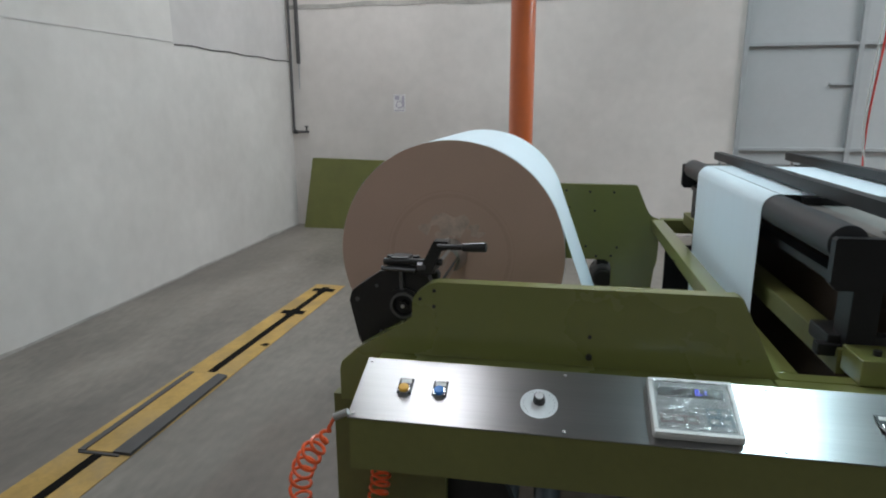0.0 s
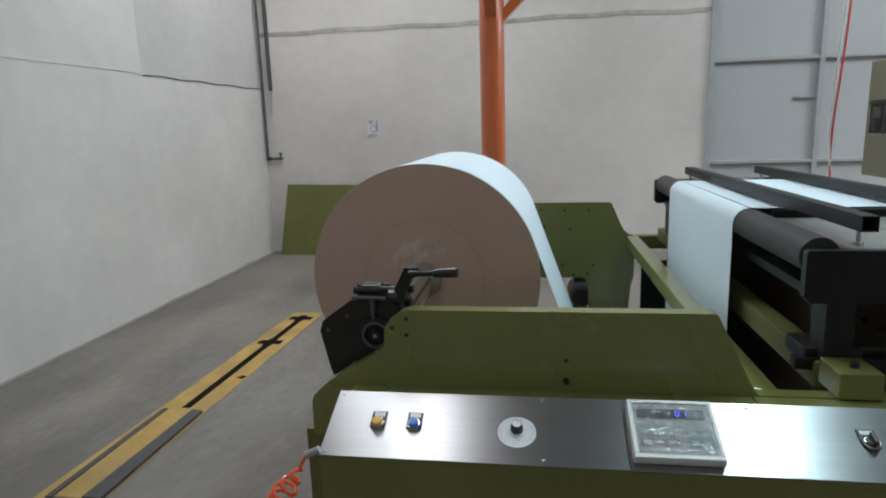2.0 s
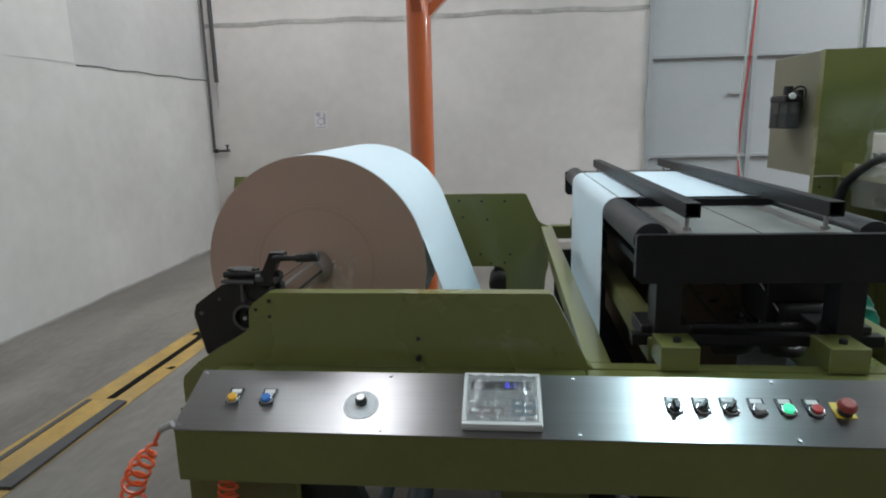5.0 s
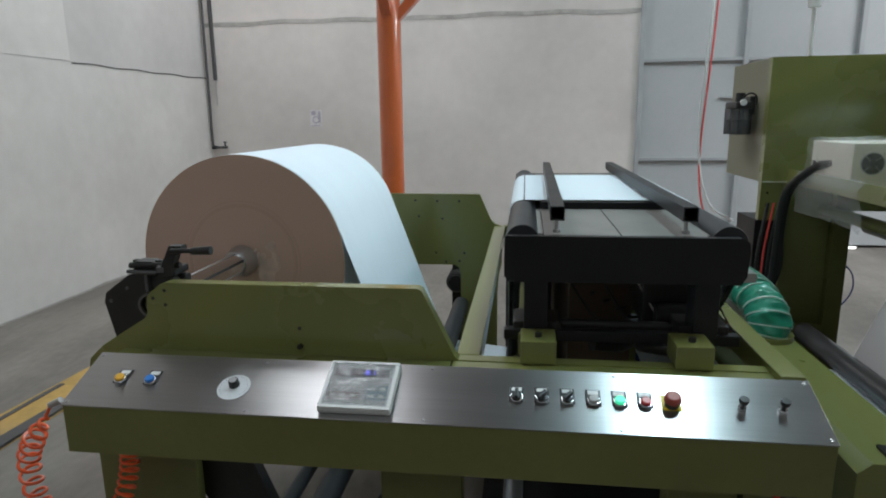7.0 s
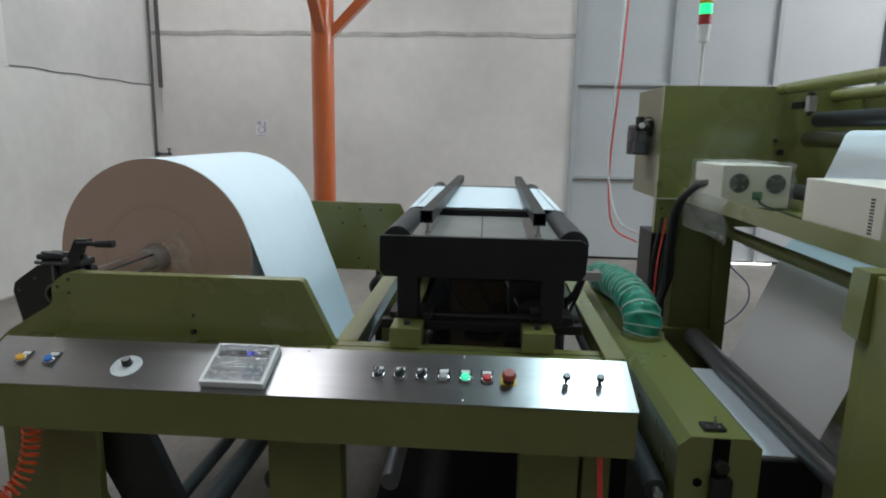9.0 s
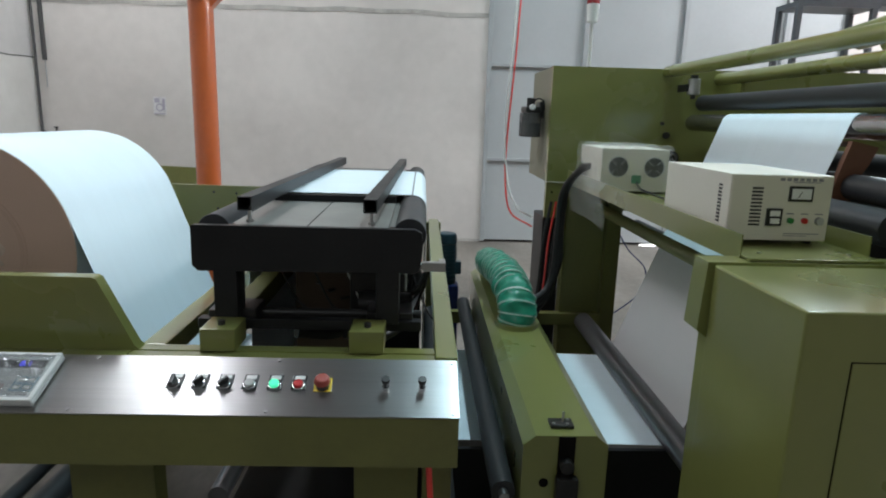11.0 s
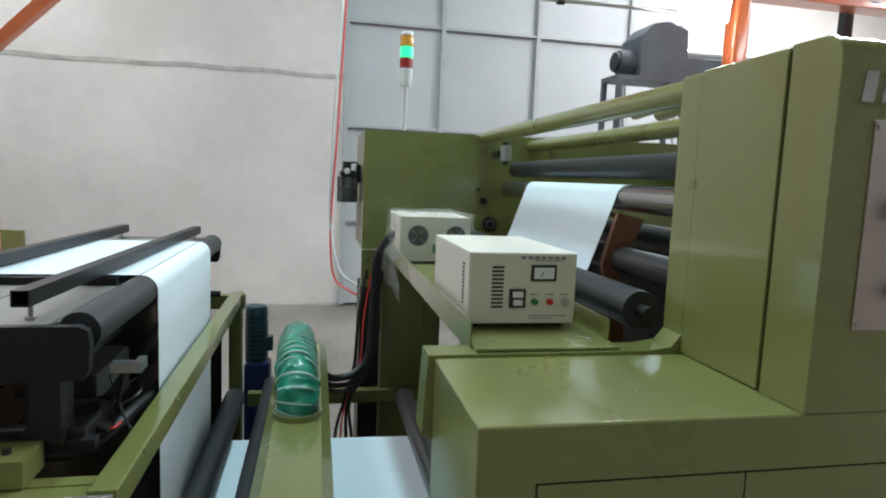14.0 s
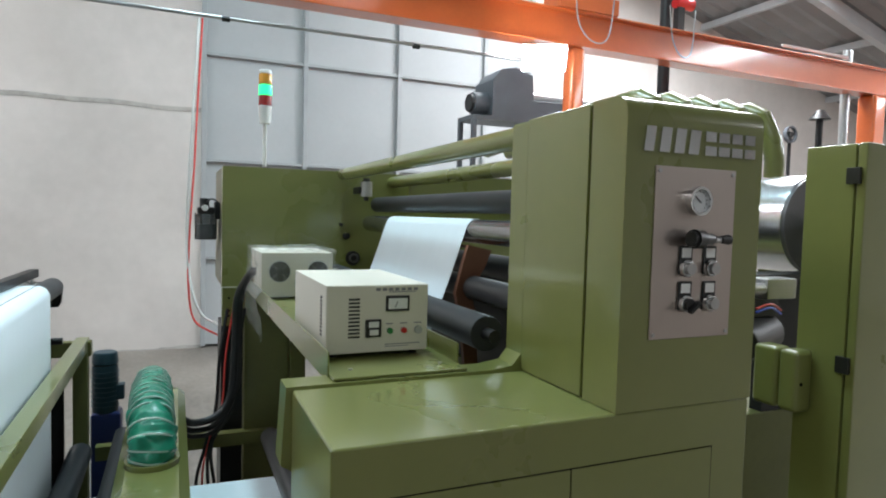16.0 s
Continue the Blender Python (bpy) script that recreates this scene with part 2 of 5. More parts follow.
def rod(p0, p1, r0, r1=None, seg=20, bm=None, caps=True):
    bm = bm or bmesh.new()
    p0, p1 = Vector(p0), Vector(p1)
    d = p1 - p0
    m = Matrix.Translation((p0 + p1) / 2) @ d.to_track_quat("Z", "Y").to_matrix().to_4x4()
    bmesh.ops.create_cone(bm, cap_ends=caps, segments=seg, radius1=r0, radius2=r0 if r1 is None else r1, depth=d.length, matrix=m)
    return bm


def prism(poly, axis, a, b, bm=None):
    """A polygon in the two other axes, drawn out from a to b along the axis."""
    bm = bm or bmesh.new()

    def put(u, v, w):
        return {"x": (w, u, v), "y": (u, w, v), "z": (u, v, w)}[axis]
    lo = [bm.verts.new(put(u, v, a)) for u, v in poly]
    hi = [bm.verts.new(put(u, v, b)) for u, v in poly]
    n = len(poly)
    bm.faces.new(lo)
    bm.faces.new(list(reversed(hi)))
    for i in range(n):
        bm.faces.new((lo[i], hi[i], hi[(i + 1) % n], lo[(i + 1) % n]))
    return bm


def smooth_path(pts, n=8):
    """A Catmull-Rom line through the points."""
    P = [Vector(p) for p in pts]
    P = [P[0] * 2 - P[1]] + P + [P[-1] * 2 - P[-2]]
    out = []
    for i in range(1, len(P) - 2):
        for k in range(n):
            t = k / n
            a, b, c, d = P[i - 1], P[i], P[i + 1], P[i + 2]
            out.append(0.5 * (2 * b + (c - a) * t + (2 * a - 5 * b + 4 * c - d) * t * t + (3 * b - a - 3 * c + d) * t ** 3))
    return out + [P[-2]]


def tube(pts, r, seg=10, bm=None, radii=None):
    bm = bm or bmesh.new()
    P = [Vector(p) for p in pts]
    up = Vector((0.31, 0.17, 0.93))
    rings = []
    for i, p in enumerate(P):
        d = (P[min(i + 1, len(P) - 1)] - P[max(i - 1, 0)]).normalized()
        s = d.cross(up)
        s = s.normalized() if s.length > 1e-4 else d.orthogonal().normalized()
        up = s.cross(d).normalized()
        rr = radii[i] if radii else r
        rings.append([bm.verts.new(p + (s * math.cos(a) + up * math.sin(a)) * rr) for a in [2 * math.pi * k / seg for k in range(seg)]])
    for a, b in zip(rings, rings[1:]):
        for k in range(seg):
            bm.faces.new((a[k], a[(k + 1) % seg], b[(k + 1) % seg], b[k]))
    bm.faces.new(rings[0])
    bm.faces.new(list(reversed(rings[-1])))
    return bm


def ring(center, axis, r_in, r_out, depth, seg=40, bm=None):
    bm = bm or bmesh.new()
    q = Vector(axis).to_track_quat("Z", "Y").to_matrix()
    c = Vector(center)
    loops = []
    for rr, h in ((r_in, -depth / 2), (r_out, -depth / 2), (r_out, depth / 2), (r_in, depth / 2)):
        loops.append([bm.verts.new(c + q @ Vector((rr * math.cos(2 * math.pi * k / seg), rr * math.sin(2 * math.pi * k / seg), h))) for k in range(seg)])
    for a, b in ((0, 1), (1, 2), (2, 3), (3, 0)):
        for k in range(seg):
            bm.faces.new((loops[a][k], loops[a][(k + 1) % seg], loops[b][(k + 1) % seg], loops[b][k]))
    return bm


def sheet(line, y0, y1, thick=0.0016):
    """A thin paper sheet along a line in x and z, between two places in y."""
    bm = bmesh.new()
    L = [Vector((x, 0, z)) for x, z in line]
    rows = []
    for i, p in enumerate(L):
        d = (L[min(i + 1, len(L) - 1)] - L[max(i - 1, 0)]).normalized()
        n = Vector((-d.z, 0, d.x)) * thick / 2
        rows.append([bm.verts.new((q.x, yy, q.z)) for q, yy in ((p + n, y0), (p + n, y1), (p - n, y1), (p - n, y0))])
    for a, b in zip(rows, rows[1:]):
        for k in range(4):
            bm.faces.new((a[k], a[(k + 1) % 4], b[(k + 1) % 4], b[k]))
    bm.faces.new(rows[0])
    bm.faces.new(list(reversed(rows[-1])))
    return bm


def structure(name, bm, material, label="", bevel=0.0):
    return tagged(part(name, bm, material, bevel=bevel), label, "", "", "structure")


# ---- the hall ----
FLOOR_Y0, BACK_Y, LEFT_X, RIGHT_X = -8.0, 8.0, -3.57, 14.6
structure("floor", box(LEFT_X - 0.3, RIGHT_X + 0.3, FLOOR_Y0 - 0.3, BACK_Y + 0.3, -0.2, 0), CONCRETE, "worn grey concrete factory floor with stains")
left_wall = structure("wall_west", box(LEFT_X - 0.3, LEFT_X, FLOOR_Y0, BACK_Y, 0, 2.19), PLASTER_LEFT, "whitewashed rough plaster wall with scuffs")
structure("wall_west_upper", box(LEFT_X - 0.3, LEFT_X - 0.014, 5.46, BACK_Y, 2.19, 6.4), PLASTER_TOP, "grey plastered upper part of the wall")
structure("wall_west_upper_south", box(LEFT_X - 0.3, LEFT_X - 0.006, FLOOR_Y0, 5.455, 2.19, 6.4), PLASTER_LEFT, "smooth pale upper part of the wall")
structure("wall_north", box(LEFT_X - 0.3, 2.04, BACK_Y, BACK_Y + 0.3, 0, 7.0), PLASTER, "cream whitewashed rough plaster wall")
structure("wall_north_east", box(6.6, RIGHT_X + 0.3, BACK_Y, BACK_Y + 0.3, 0, 7.0), PLASTER, "whitewashed plaster gable wall")
# Unseen wall, kept dull grey to limit light bounced onto the machine fronts.
structure("wall_south", box(LEFT_X - 0.3, RIGHT_X + 0.3, FLOOR_Y0 - 0.3, FLOOR_Y0, 0, 7.5), SOUTH, "unseen dull grey wall closing the hall")
structure("wall_east", box(RIGHT_X, RIGHT_X + 0.3, FLOOR_Y0, BACK_Y, 0, 4.2), PLASTER, "whitewashed plaster wall")

# seam across the back wall, slightly wavy, its shadow line drawn as a dark strip
bm = bmesh.new()
xs = [LEFT_X + i * (2.03 - LEFT_X) / 40 for i in range(41)]
line = [(x, 2.874 + 0.008 * math.sin(x * 2.1) + 0.008 * math.sin(x * 7) - 0.004 * abs(x)) for x in xs]
prism([(x, z + 0.03) for x, z in line] + [(x, z - 0.022) for x, z in reversed(line)], "y", BACK_Y - 0.006, BACK_Y + 0.02, bm)
structure("trim_seam_north", bm, SEAM, "uneven seam across the wall, its shadow line put in as a dark strip")
bm = bmesh.new()
ys = [5.46 + i * (7.99 - 5.46) / 24 for i in range(25)]
ln = [(y, 2.185 + 0.006 * math.sin(y * 9)) for y in ys]
prism([(y, z + 0.006) for y, z in ln] + [(y, z - 0.009) for y, z in reversed(ln)], "x", LEFT_X - 0.02, LEFT_X + 0.004, bm)
structure("trim_seam_west", prism([(1.0, 2.192), (3.0, 2.188), (4.3, 2.197), (5.455, 2.203), (5.455, 2.196), (4.3, 2.188), (3.0, 2.18), (1.0, 2.184)], "x", LEFT_X - 0.02, LEFT_X + 0.003), PLASTER_TOP, "faint uneven seam on the plaster")
structure("trim_crack_west", bm, CRACK, "dark crack under the upper wall panel")


def dirt_foot(name, axis, a0, a1, c0, c1, rise):
    n = 90
    pts = [(a0 + (a1 - a0) * k / n, 0.014 + 0.05 * max(0.0, noise.noise((k * 0.35, rise, 0.3))) + 0.02 * abs(noise.noise((k * 1.9, rise, 4.0)))) for k in range(n + 1)]
    structure(name, prism([(a0, 0.0)] + pts + [(a1, 0.0)], axis, c0, c1), SEAM, "dirty uneven foot of the wall")


dirt_foot("baseboard_west", "x", FLOOR_Y0, BACK_Y, LEFT_X, LEFT_X + 0.004, 1.0)
dirt_foot("baseboard_north", "y", LEFT_X, 2.04, BACK_Y - 0.004, BACK_Y, 2.0)

# steel gate of grey sheets in an angle-iron frame
gate = thing("steel_gate", 4.3, 8.0, 0, "large grey sheet-steel gate in an angle-iron frame", "gate", kind="structure")
gx = [2.06, 3.265, 4.524, 5.82, 6.58]
gz = [0.02, 1.1, 2.285, 3.555, 4.8, 6.4]
for i in range(4):
    for k in range(5):
        part("panel", box(gx[i] + 0.012, gx[i + 1] - 0.012, 8.02, 8.03, gz[k] + 0.012, gz[k + 1] - 0.012), SHEET, gate, bevel=0.002, seg=1)
for x in gx:
    part("post", box(x - 0.028, x + 0.028, 7.965, 8.02, 0.02, 6.4), SHEET_FRAME, gate, bevel=0.004)
for z in gz[1:]:
    part("rail", box(2.04, 6.58, 7.975, 8.02, z - 0.02, z + 0.02), SHEET_FRAME, gate, bevel=0.004)
part("brace", box(3.0, 3.24, 7.985, 8.02, 1.83, 1.85), SHEET_FRAME, gate)
structure("backdrop_gate_gap", box(2.0, 6.7, 8.3, 8.32, 0, 7), SHEET, "grey sheet behind the gate")
structure("trim_gate_light", box(4.19, 4.73, 7.95, 7.962, 0.002, 0.025), DAYLIGHT, "thin line of daylight under the gate")

# roof, sloping both ways from a ridge
rx, rz = 2.0, 7.25


def roof_slope(x0, z0, x1, z1, n, name):
    bm = bmesh.new()
    rows = []
    m = 44
    for i in range(n + 1):
        y = FLOOR_Y0 + (BACK_Y + 0.3 - FLOOR_Y0) * i / n
        dz = 0.055 * (i % 2)
        rows.append([bm.verts.new((x0, y, z0 + dz)), bm.verts.new((x1, y, z1 + dz))])
    for a, b in zip(rows, rows[1:]):
        bm.faces.new((a[0], a[1], b[1], b[0]))
    ext = bmesh.ops.extrude_face_region(bm, geom=bm.faces[:])
    bmesh.ops.translate(bm, verts=[v for v in ext["geom"] if isinstance(v, bmesh.types.BMVert)], vec=(0, 0, 0.05))
    return structure(name, bm, ROOF, "grey corrugated metal roof")


roof_slope(rx, rz, RIGHT_X + 0.3, 3.65, 110, "ceiling_east")
roof_slope(LEFT_X - 0.3, 5.75, rx, rz, 150, "ceiling_west")
for y in (-6, -3, 0, 3, 6):
    bm = prism([(rx, rz - 0.04), (RIGHT_X, 3.69), (RIGHT_X, 3.5), (rx, rz - 0.24)], "y", y - 0.06, y + 0.06)
    structure("ceiling_rafter", bm, ROOF_BEAM, "grey steel rafter")
for k in range(7):
    x = 3.5 + k * 1.6
    z = rz - (x - rx) * (rz - 3.65) / (RIGHT_X + 0.3 - rx)
    structure("ceiling_purlin", box(x - 0.04, x + 0.04, FLOOR_Y0, BACK_Y, z - 0.12, z - 0.02), ROOF_BEAM, "grey steel purlin")
# Glowing panels added above the fill lamps; the roof behind stays closed.
FILL_PANE = mat("glowing_fill_panel", (0.8, 0.82, 0.84), 0.5, glow=(0.9, 0.96, 1.0), strength=0.5)
for k, (x, y, z, w, l, q_) in enumerate(FILL_LAMPS):
    structure("roof_fill_panel_%d" % (k + 1), box(x - w / 2, x + w / 2, y - l / 2, y + l / 2, z + 0.02, z + 0.035), FILL_PANE, "glowing panel added above a fill lamp")


def crumpled(bm, amount, size, cuts=14):
    """Divide the faces and push the surface about like loose film."""
    bmesh.ops.subdivide_edges(bm, edges=bm.edges[:], cuts=cuts, use_grid_fill=True)
    for v in bm.verts:
        p = v.co / size
        v.co += amount * Vector((noise.noise(p), noise.noise(p + Vector((7, 3, 1))), noise.noise(p + Vector((2, 9, 5)))))
    return bm


# ---- unwind stand ----
stand = thing("unwind_stand", 0.4, 2.5, 0, "olive painted steel unwind stand with bolted side plates", "machine frame")
top_l = [(-0.548, 0.945), (-0.543, 0.966), (-0.5, 1.006), (-0.42, 1.056), (-0.363, 1.09), (-0.352, 1.103), (-0.349, 1.15), (-0.338, 1.166), (-0.305, 1.19), (-0.287, 1.195)]
top_r = [(0.41, 1.195), (0.421, 1.189), (0.505, 1.014), (0.517, 1.004), (1.34, 1.004)]
# near side plate: one band on top of three legs, with a low sill
near_plate = part("side_plate", prism(top_l + top_r + [(1.34, 0.86), (-0.548, 0.86)], "y", 1.436, 1.474), GREEN, stand, bevel=0.005)
for x0, x1, z0 in ((0.288, 0.52, 0.0), (1.07, 1.25, 0.0), (1.262, 1.345, 0.0)):
    part("leg", box(x0, x1, 1.462, 1.54, z0, 0.862), GREEN_DULL, stand, bevel=0.005)
part("leg_panel", prism([(-0.58, 0.0), (0.288, 0.0), (0.288, 0.36), (-0.2, 0.36), (-0.245, 0.385), (-0.272, 0.44), (-0.272, 0.859), (-0.58, 0.859)], "y", 1.465, 1.5), GREEN_DULL, stand, bevel=0.004)
part("top_rail", box(0.5, 1.34, 1.372, 1.4355, 0.965, 1.003), GREEN, stand, bevel=0.005)
part("top_ledge", box(-0.43, 0.498, 1.372, 1.4355, 0.985, 1.003), GREEN, stand, bevel=0.003)
for x, z in ((-0.33, 1.15), (-0.294, 1.173), (-0.295, 1.132)):
    part("bolt_hole", rod((x, 1.4345, z), (x, 1.439, z), 0.0048, seg=14), DARK_PLASTIC, near_plate)
part("bolt_hole", rod((0.086, 1.4345, 1.077), (0.086, 1.439, 1.077), 0.005, seg=14), DARK_PLASTIC, near_plate)
part("bolt", rod((0.086, 1.424, 1.027), (0.086, 1.438, 1.027), 0.008, seg=6), IRON, near_plate, "black hexagon bolt", bevel=0.002)
# far side plate
far_out = [(x, z) for x, z in top_l + [(0.41, 1.192), (0.424, 1.186), (0.478, 1.062), (0.494, 1.034), (0.515, 1.016), (0.545, 1.006)]] + [(0.553, 1.0), (0.55, 0.77), (0.536, 0.72), (0.527, 0.61), (0.527, 0.0), (0.307, 0.0), (0.307, 0.715), (0.297, 0.75), (0.268, 0.767), (-0.26, 0.767), (-0.29, 0.75), (-0.3, 0.715), (-0.3, 0.0), (-0.552, 0.0)]
far_plate = part("side_plate", prism(far_out, "y", 3.5, 3.53), GREEN, stand, bevel=0.005)
for x, z in ((0.04, 1.155), (0.17, 1.15), (0.3, 1.15), (0.06, 1.06), (0.2, 1.045), (0.33, 0.84), (0.16, 0.84), (0.22, 0.785), (0.3, 0.79)):
    part("bolt_hole", rod((x, 3.4985, z), (x, 3.503, z), 0.007, seg=12), DARK_PLASTIC, far_plate)
part("far_beam", box(0.56, 1.36, 3.5, 3.56, 0.93, 1.004), GREEN_DULL, stand, bevel=0.004)
# long rails between the plates
part("long_rail", box(0.505, 0.57, 1.475, 3.5, 0.945, 1.005), GREEN, stand, bevel=0.006)
part("long_rail", box(0.67, 0.735, 1.531, 3.5, 0.985, 1.05), GREEN_DULL, stand, bevel=0.006)
part("long_rail", box(1.287, 1.346, 1.374, 3.56, 0.955, 1.02), GREEN, stand, bevel=0.005)
part("corner_post", box(1.28, 1.345, 3.48, 3.56, 0.0, 0.955), GREEN_DULL, stand, bevel=0.004)
part("cross_tube", rod((-0.12, 1.49, 0.32), (-0.12, 3.5, 0.32), 0.026), ROLLER, stand)
part("cross_roller", rod((0.0, 1.49, 0.31), (0.0, 3.5, 0.31), 0.045), ROLLER, stand)
part("cross_roller", rod((0.308, 1.49, 0.522), (0.308, 3.5, 0.522), 0.045), ROLLER, stand)
part("cross_roller", rod((0.66, 1.55, 0.5), (0.66, 3.5, 0.5), 0.03), ROLLER_GREY, stand)
# Black sheets added to keep the space below dark and hide the lit floor.
part("added_floor_blind", box(0.53, 1.27, 1.5, 3.45, 0.1, 0.13), BLACK, stand)
part("added_rear_blind", box(0.58, 1.25, 3.43, 3.45, 0.13, 0.88), BLACK, stand)

# brackets on the front rail
for x in (0.722, 1.107):
    b = thing("bracket_block", x, 1.45, 1.004, "small olive steel clamp block with a black screw", "bracket", "clamp blocks")
    body = part("body", box(x - 0.046, x + 0.046, 1.425, 1.53, 1.0045, 1.066), GREEN, b, bevel=0.004)
    part("screw", rod((x, 1.465, 1.064), (x, 1.465, 1.078), 0.0095, seg=14), IRON, body, "black socket screw", bevel=0.002)

# ---- console ----
con = thing("control_console", 0.45, 1.25, 0.82, "long olive control console with a brushed stainless steel sloping panel", "control panel")
Y0, Z0, Y1, Z1 = 1.188, 0.945, 1.36, 1.015
X0, X1 = -0.443, 1.342
part("body", prism([(1.192, 0.82), (1.192, 0.9445), (1.362, 1.0135), (1.3715, 1.0), (1.3715, 0.85), (1.27, 0.82)], "x", X0 + 0.003, X1 - 0.002), GREEN_DULL, con, bevel=0.004)
ang = math.atan2(Z1 - Z0, Y1 - Y0)
U = Vector((0, math.cos(ang), math.sin(ang)))
N = Vector((0, -math.sin(ang), math.cos(ang)))
C0 = Vector((0, Y0, Z0))
LEN = math.hypot(Y1 - Y0, Z1 - Z0)


def on_plate(x, v, h=0.0):
    return Vector((x, 0, 0)) + C0 + U * v + N * h


SLOPE = math.degrees(ang)


def pad(x, v, sx, sv, h0, h1, bm=None):
    return tilted(on_plate(x, v, (h0 + h1) / 2), (sx, sv, h1 - h0), (SLOPE, 0, 0), bm)


plate = part("panel", pad((X0 + X1) / 2, LEN / 2, X1 - X0, LEN, 0.0, 0.004), STEEL, con, "brushed stainless steel panel", bevel=0.0012)
uv = plate.data.uv_layers.new(name="across")
for lp in plate.data.loops:
    co = plate.data.vertices[lp.vertex_index].co
    uv.data[lp.index].uv = (co.dot(U), co.x)
for x in (X0 + 0.012, 0.03, 0.46, 0.9, X1 - 0.014):
    for v in (0.012, LEN - 0.012):
        part("screw", rod(on_plate(x, v, 0.003), on_plate(x, v, 0.0065), 0.0042, seg=10), ALU, plate)
VB = 0.088


def plate_disc(x, v, r0, h0, h1, r1=None, seg=24, bm=None):
    return rod(on_plate(x, v, h0), on_plate(x, v, h1), r0, r1, seg, bm)


def push_button(name, x, material, label, cat="button", lit=False):
    b = thing(name, *on_plate(x, VB, 0.004), label, cat, "console push buttons")
    part("name_plate", pad(x, VB + 0.013, 0.034, 0.046, 0.0045, 0.0075), DARK_PLASTIC, b, "black name plate", bevel=0.003)
    part("name_tag", pad(x, VB + 0.026, 0.024, 0.012, 0.0076, 0.0086), WHITE, b)
    part("bezel", plate_disc(x, VB, 0.0155, 0.0078, 0.014, 0.0148), CHROME, b, "chrome bezel", bevel=0.0015)
    part("cap", plate_disc(x, VB, 0.0122, 0.013, 0.0205, 0.0112), material, b, bevel=0.0025)
    return b


def selector(x, turn):
    b = thing("selector_switch", *on_plate(x, VB, 0.004), "black selector switch with a chrome ring on a labelled plate", "switch", "console selector switches")
    part("name_plate", pad(x, VB + 0.013, 0.034, 0.046, 0.0045, 0.0075), DARK_PLASTIC, b, "black name plate", bevel=0.003)
    part("name_tag", pad(x, VB + 0.027, 0.024, 0.01, 0.0076, 0.0086), WHITE, b)
    part("bezel", plate_disc(x, VB, 0.0155, 0.0078, 0.013, 0.0148), CHROME, b, "chrome ring", bevel=0.0015)
    part("knob", plate_disc(x, VB, 0.0125, 0.0125, 0.018, 0.012), DARK_PLASTIC, b, bevel=0.002)
    m = Matrix.Translation(on_plate(x, VB, 0.0225)) @ Euler((ang, 0, 0)).to_matrix().to_4x4() @ Matrix.Rotation(radians(turn), 4, "Z") @ Matrix.Diagonal((0.0085, 0.027, 0.012, 1))
    bm = bmesh.new()
    bmesh.ops.create_cube(bm, size=1, matrix=m)
    part("grip", bm, DARK_PLASTIC, b, bevel=0.002)


push_button("push_button", -0.331, YELLOW_P, "yellow push button in a chrome bezel on the console")
push_button("push_button", -0.2495, BLUE_P, "blue push button in a chrome bezel on the console")
for i, turn in enumerate((0, -40, -40)):
    selector(0.67 + i * 0.0585, turn)
push_button("push_button", 0.846, GREY_PLASTIC, "grey push button in a chrome bezel on the console")
push_button("push_button", 0.9045, GREEN_LIT, "glowing green push button in a chrome bezel")
push_button("push_button", 0.9615, RED, "red push button in a chrome bezel on the console")
es = thing("emergency_stop", *on_plate(1.0185, VB, 0.004), "dusty red mushroom emergency stop on a yellow plate", "button")
part("label_plate", pad(1.0185, VB + 0.007, 0.042, 0.044, 0.0045, 0.0065), YELLOW_LABEL, es, "yellow label plate", bevel=0.003)
part("collar", plate_disc(1.0185, VB, 0.0155, 0.0066, 0.022), DARK_PLASTIC, es)
part("mushroom", plate_disc(1.0185, VB, 0.0205, 0.022, 0.038, 0.0155), ESTOP, es, "red mushroom cap", bevel=0.004)
for x in (1.168, 1.2545):
    t = thing("toggle_switch", *on_plate(x, 0.086, 0.004), "black pull knob on a chrome bush on the console", "switch", "console pull knobs")
    part("bush", plate_disc(x, 0.086, 0.0085, 0.0045, 0.014), CHROME, t, "chrome bush")
    part("stem", plate_disc(x, 0.086, 0.005, 0.014, 0.026), DARK_PLASTIC, t)
    part("knob", plate_disc(x, 0.086, 0.0095, 0.026, 0.04, 0.011), DARK_PLASTIC, t, bevel=0.003)
sd = thing("speed_dial", *on_plate(-0.025, VB, 0.004), "black turning knob on a round printed white dial", "dial")
dial = part("scale_disc", plate_disc(-0.025, VB - 0.006, 0.041, 0.0042, 0.0056, seg=40), MARBLE, sd, "white printed scale disc")
for k in range(21):
    a = radians(225 - k * 13.5)
    part("tick", pad(-0.025 + 0.034 * math.cos(a), VB - 0.006 + 0.034 * math.sin(a), 0.0018, 0.0018, 0.0057, 0.0061), INK_GREY, dial)
part("knob", plate_disc(-0.025, VB, 0.014, 0.0058, 0.024, 0.012), DARK_PLASTIC, sd, bevel=0.002)
part("cap", plate_disc(-0.025, VB, 0.009, 0.0241, 0.0255), ALU, sd, "silver cap")
# tension controller under clear film
CASE_GREY = mat("pale_grey_case", (0.5, 0.51, 0.5), 0.4, var=0.06, scale=9)
KEYPAD = mat("grey_keypad", (0.42, 0.43, 0.43), 0.4, var=0.15, scale=30)
TINT_RED = mat("pale_red_key_field", (0.36, 0.27, 0.26), 0.45, var=0.08, scale=20)
TINT_BLUE = mat("pale_blue_key_field", (0.24, 0.33, 0.38), 0.45, var=0.08, scale=20)
KX, KV = 0.2955, 0.091
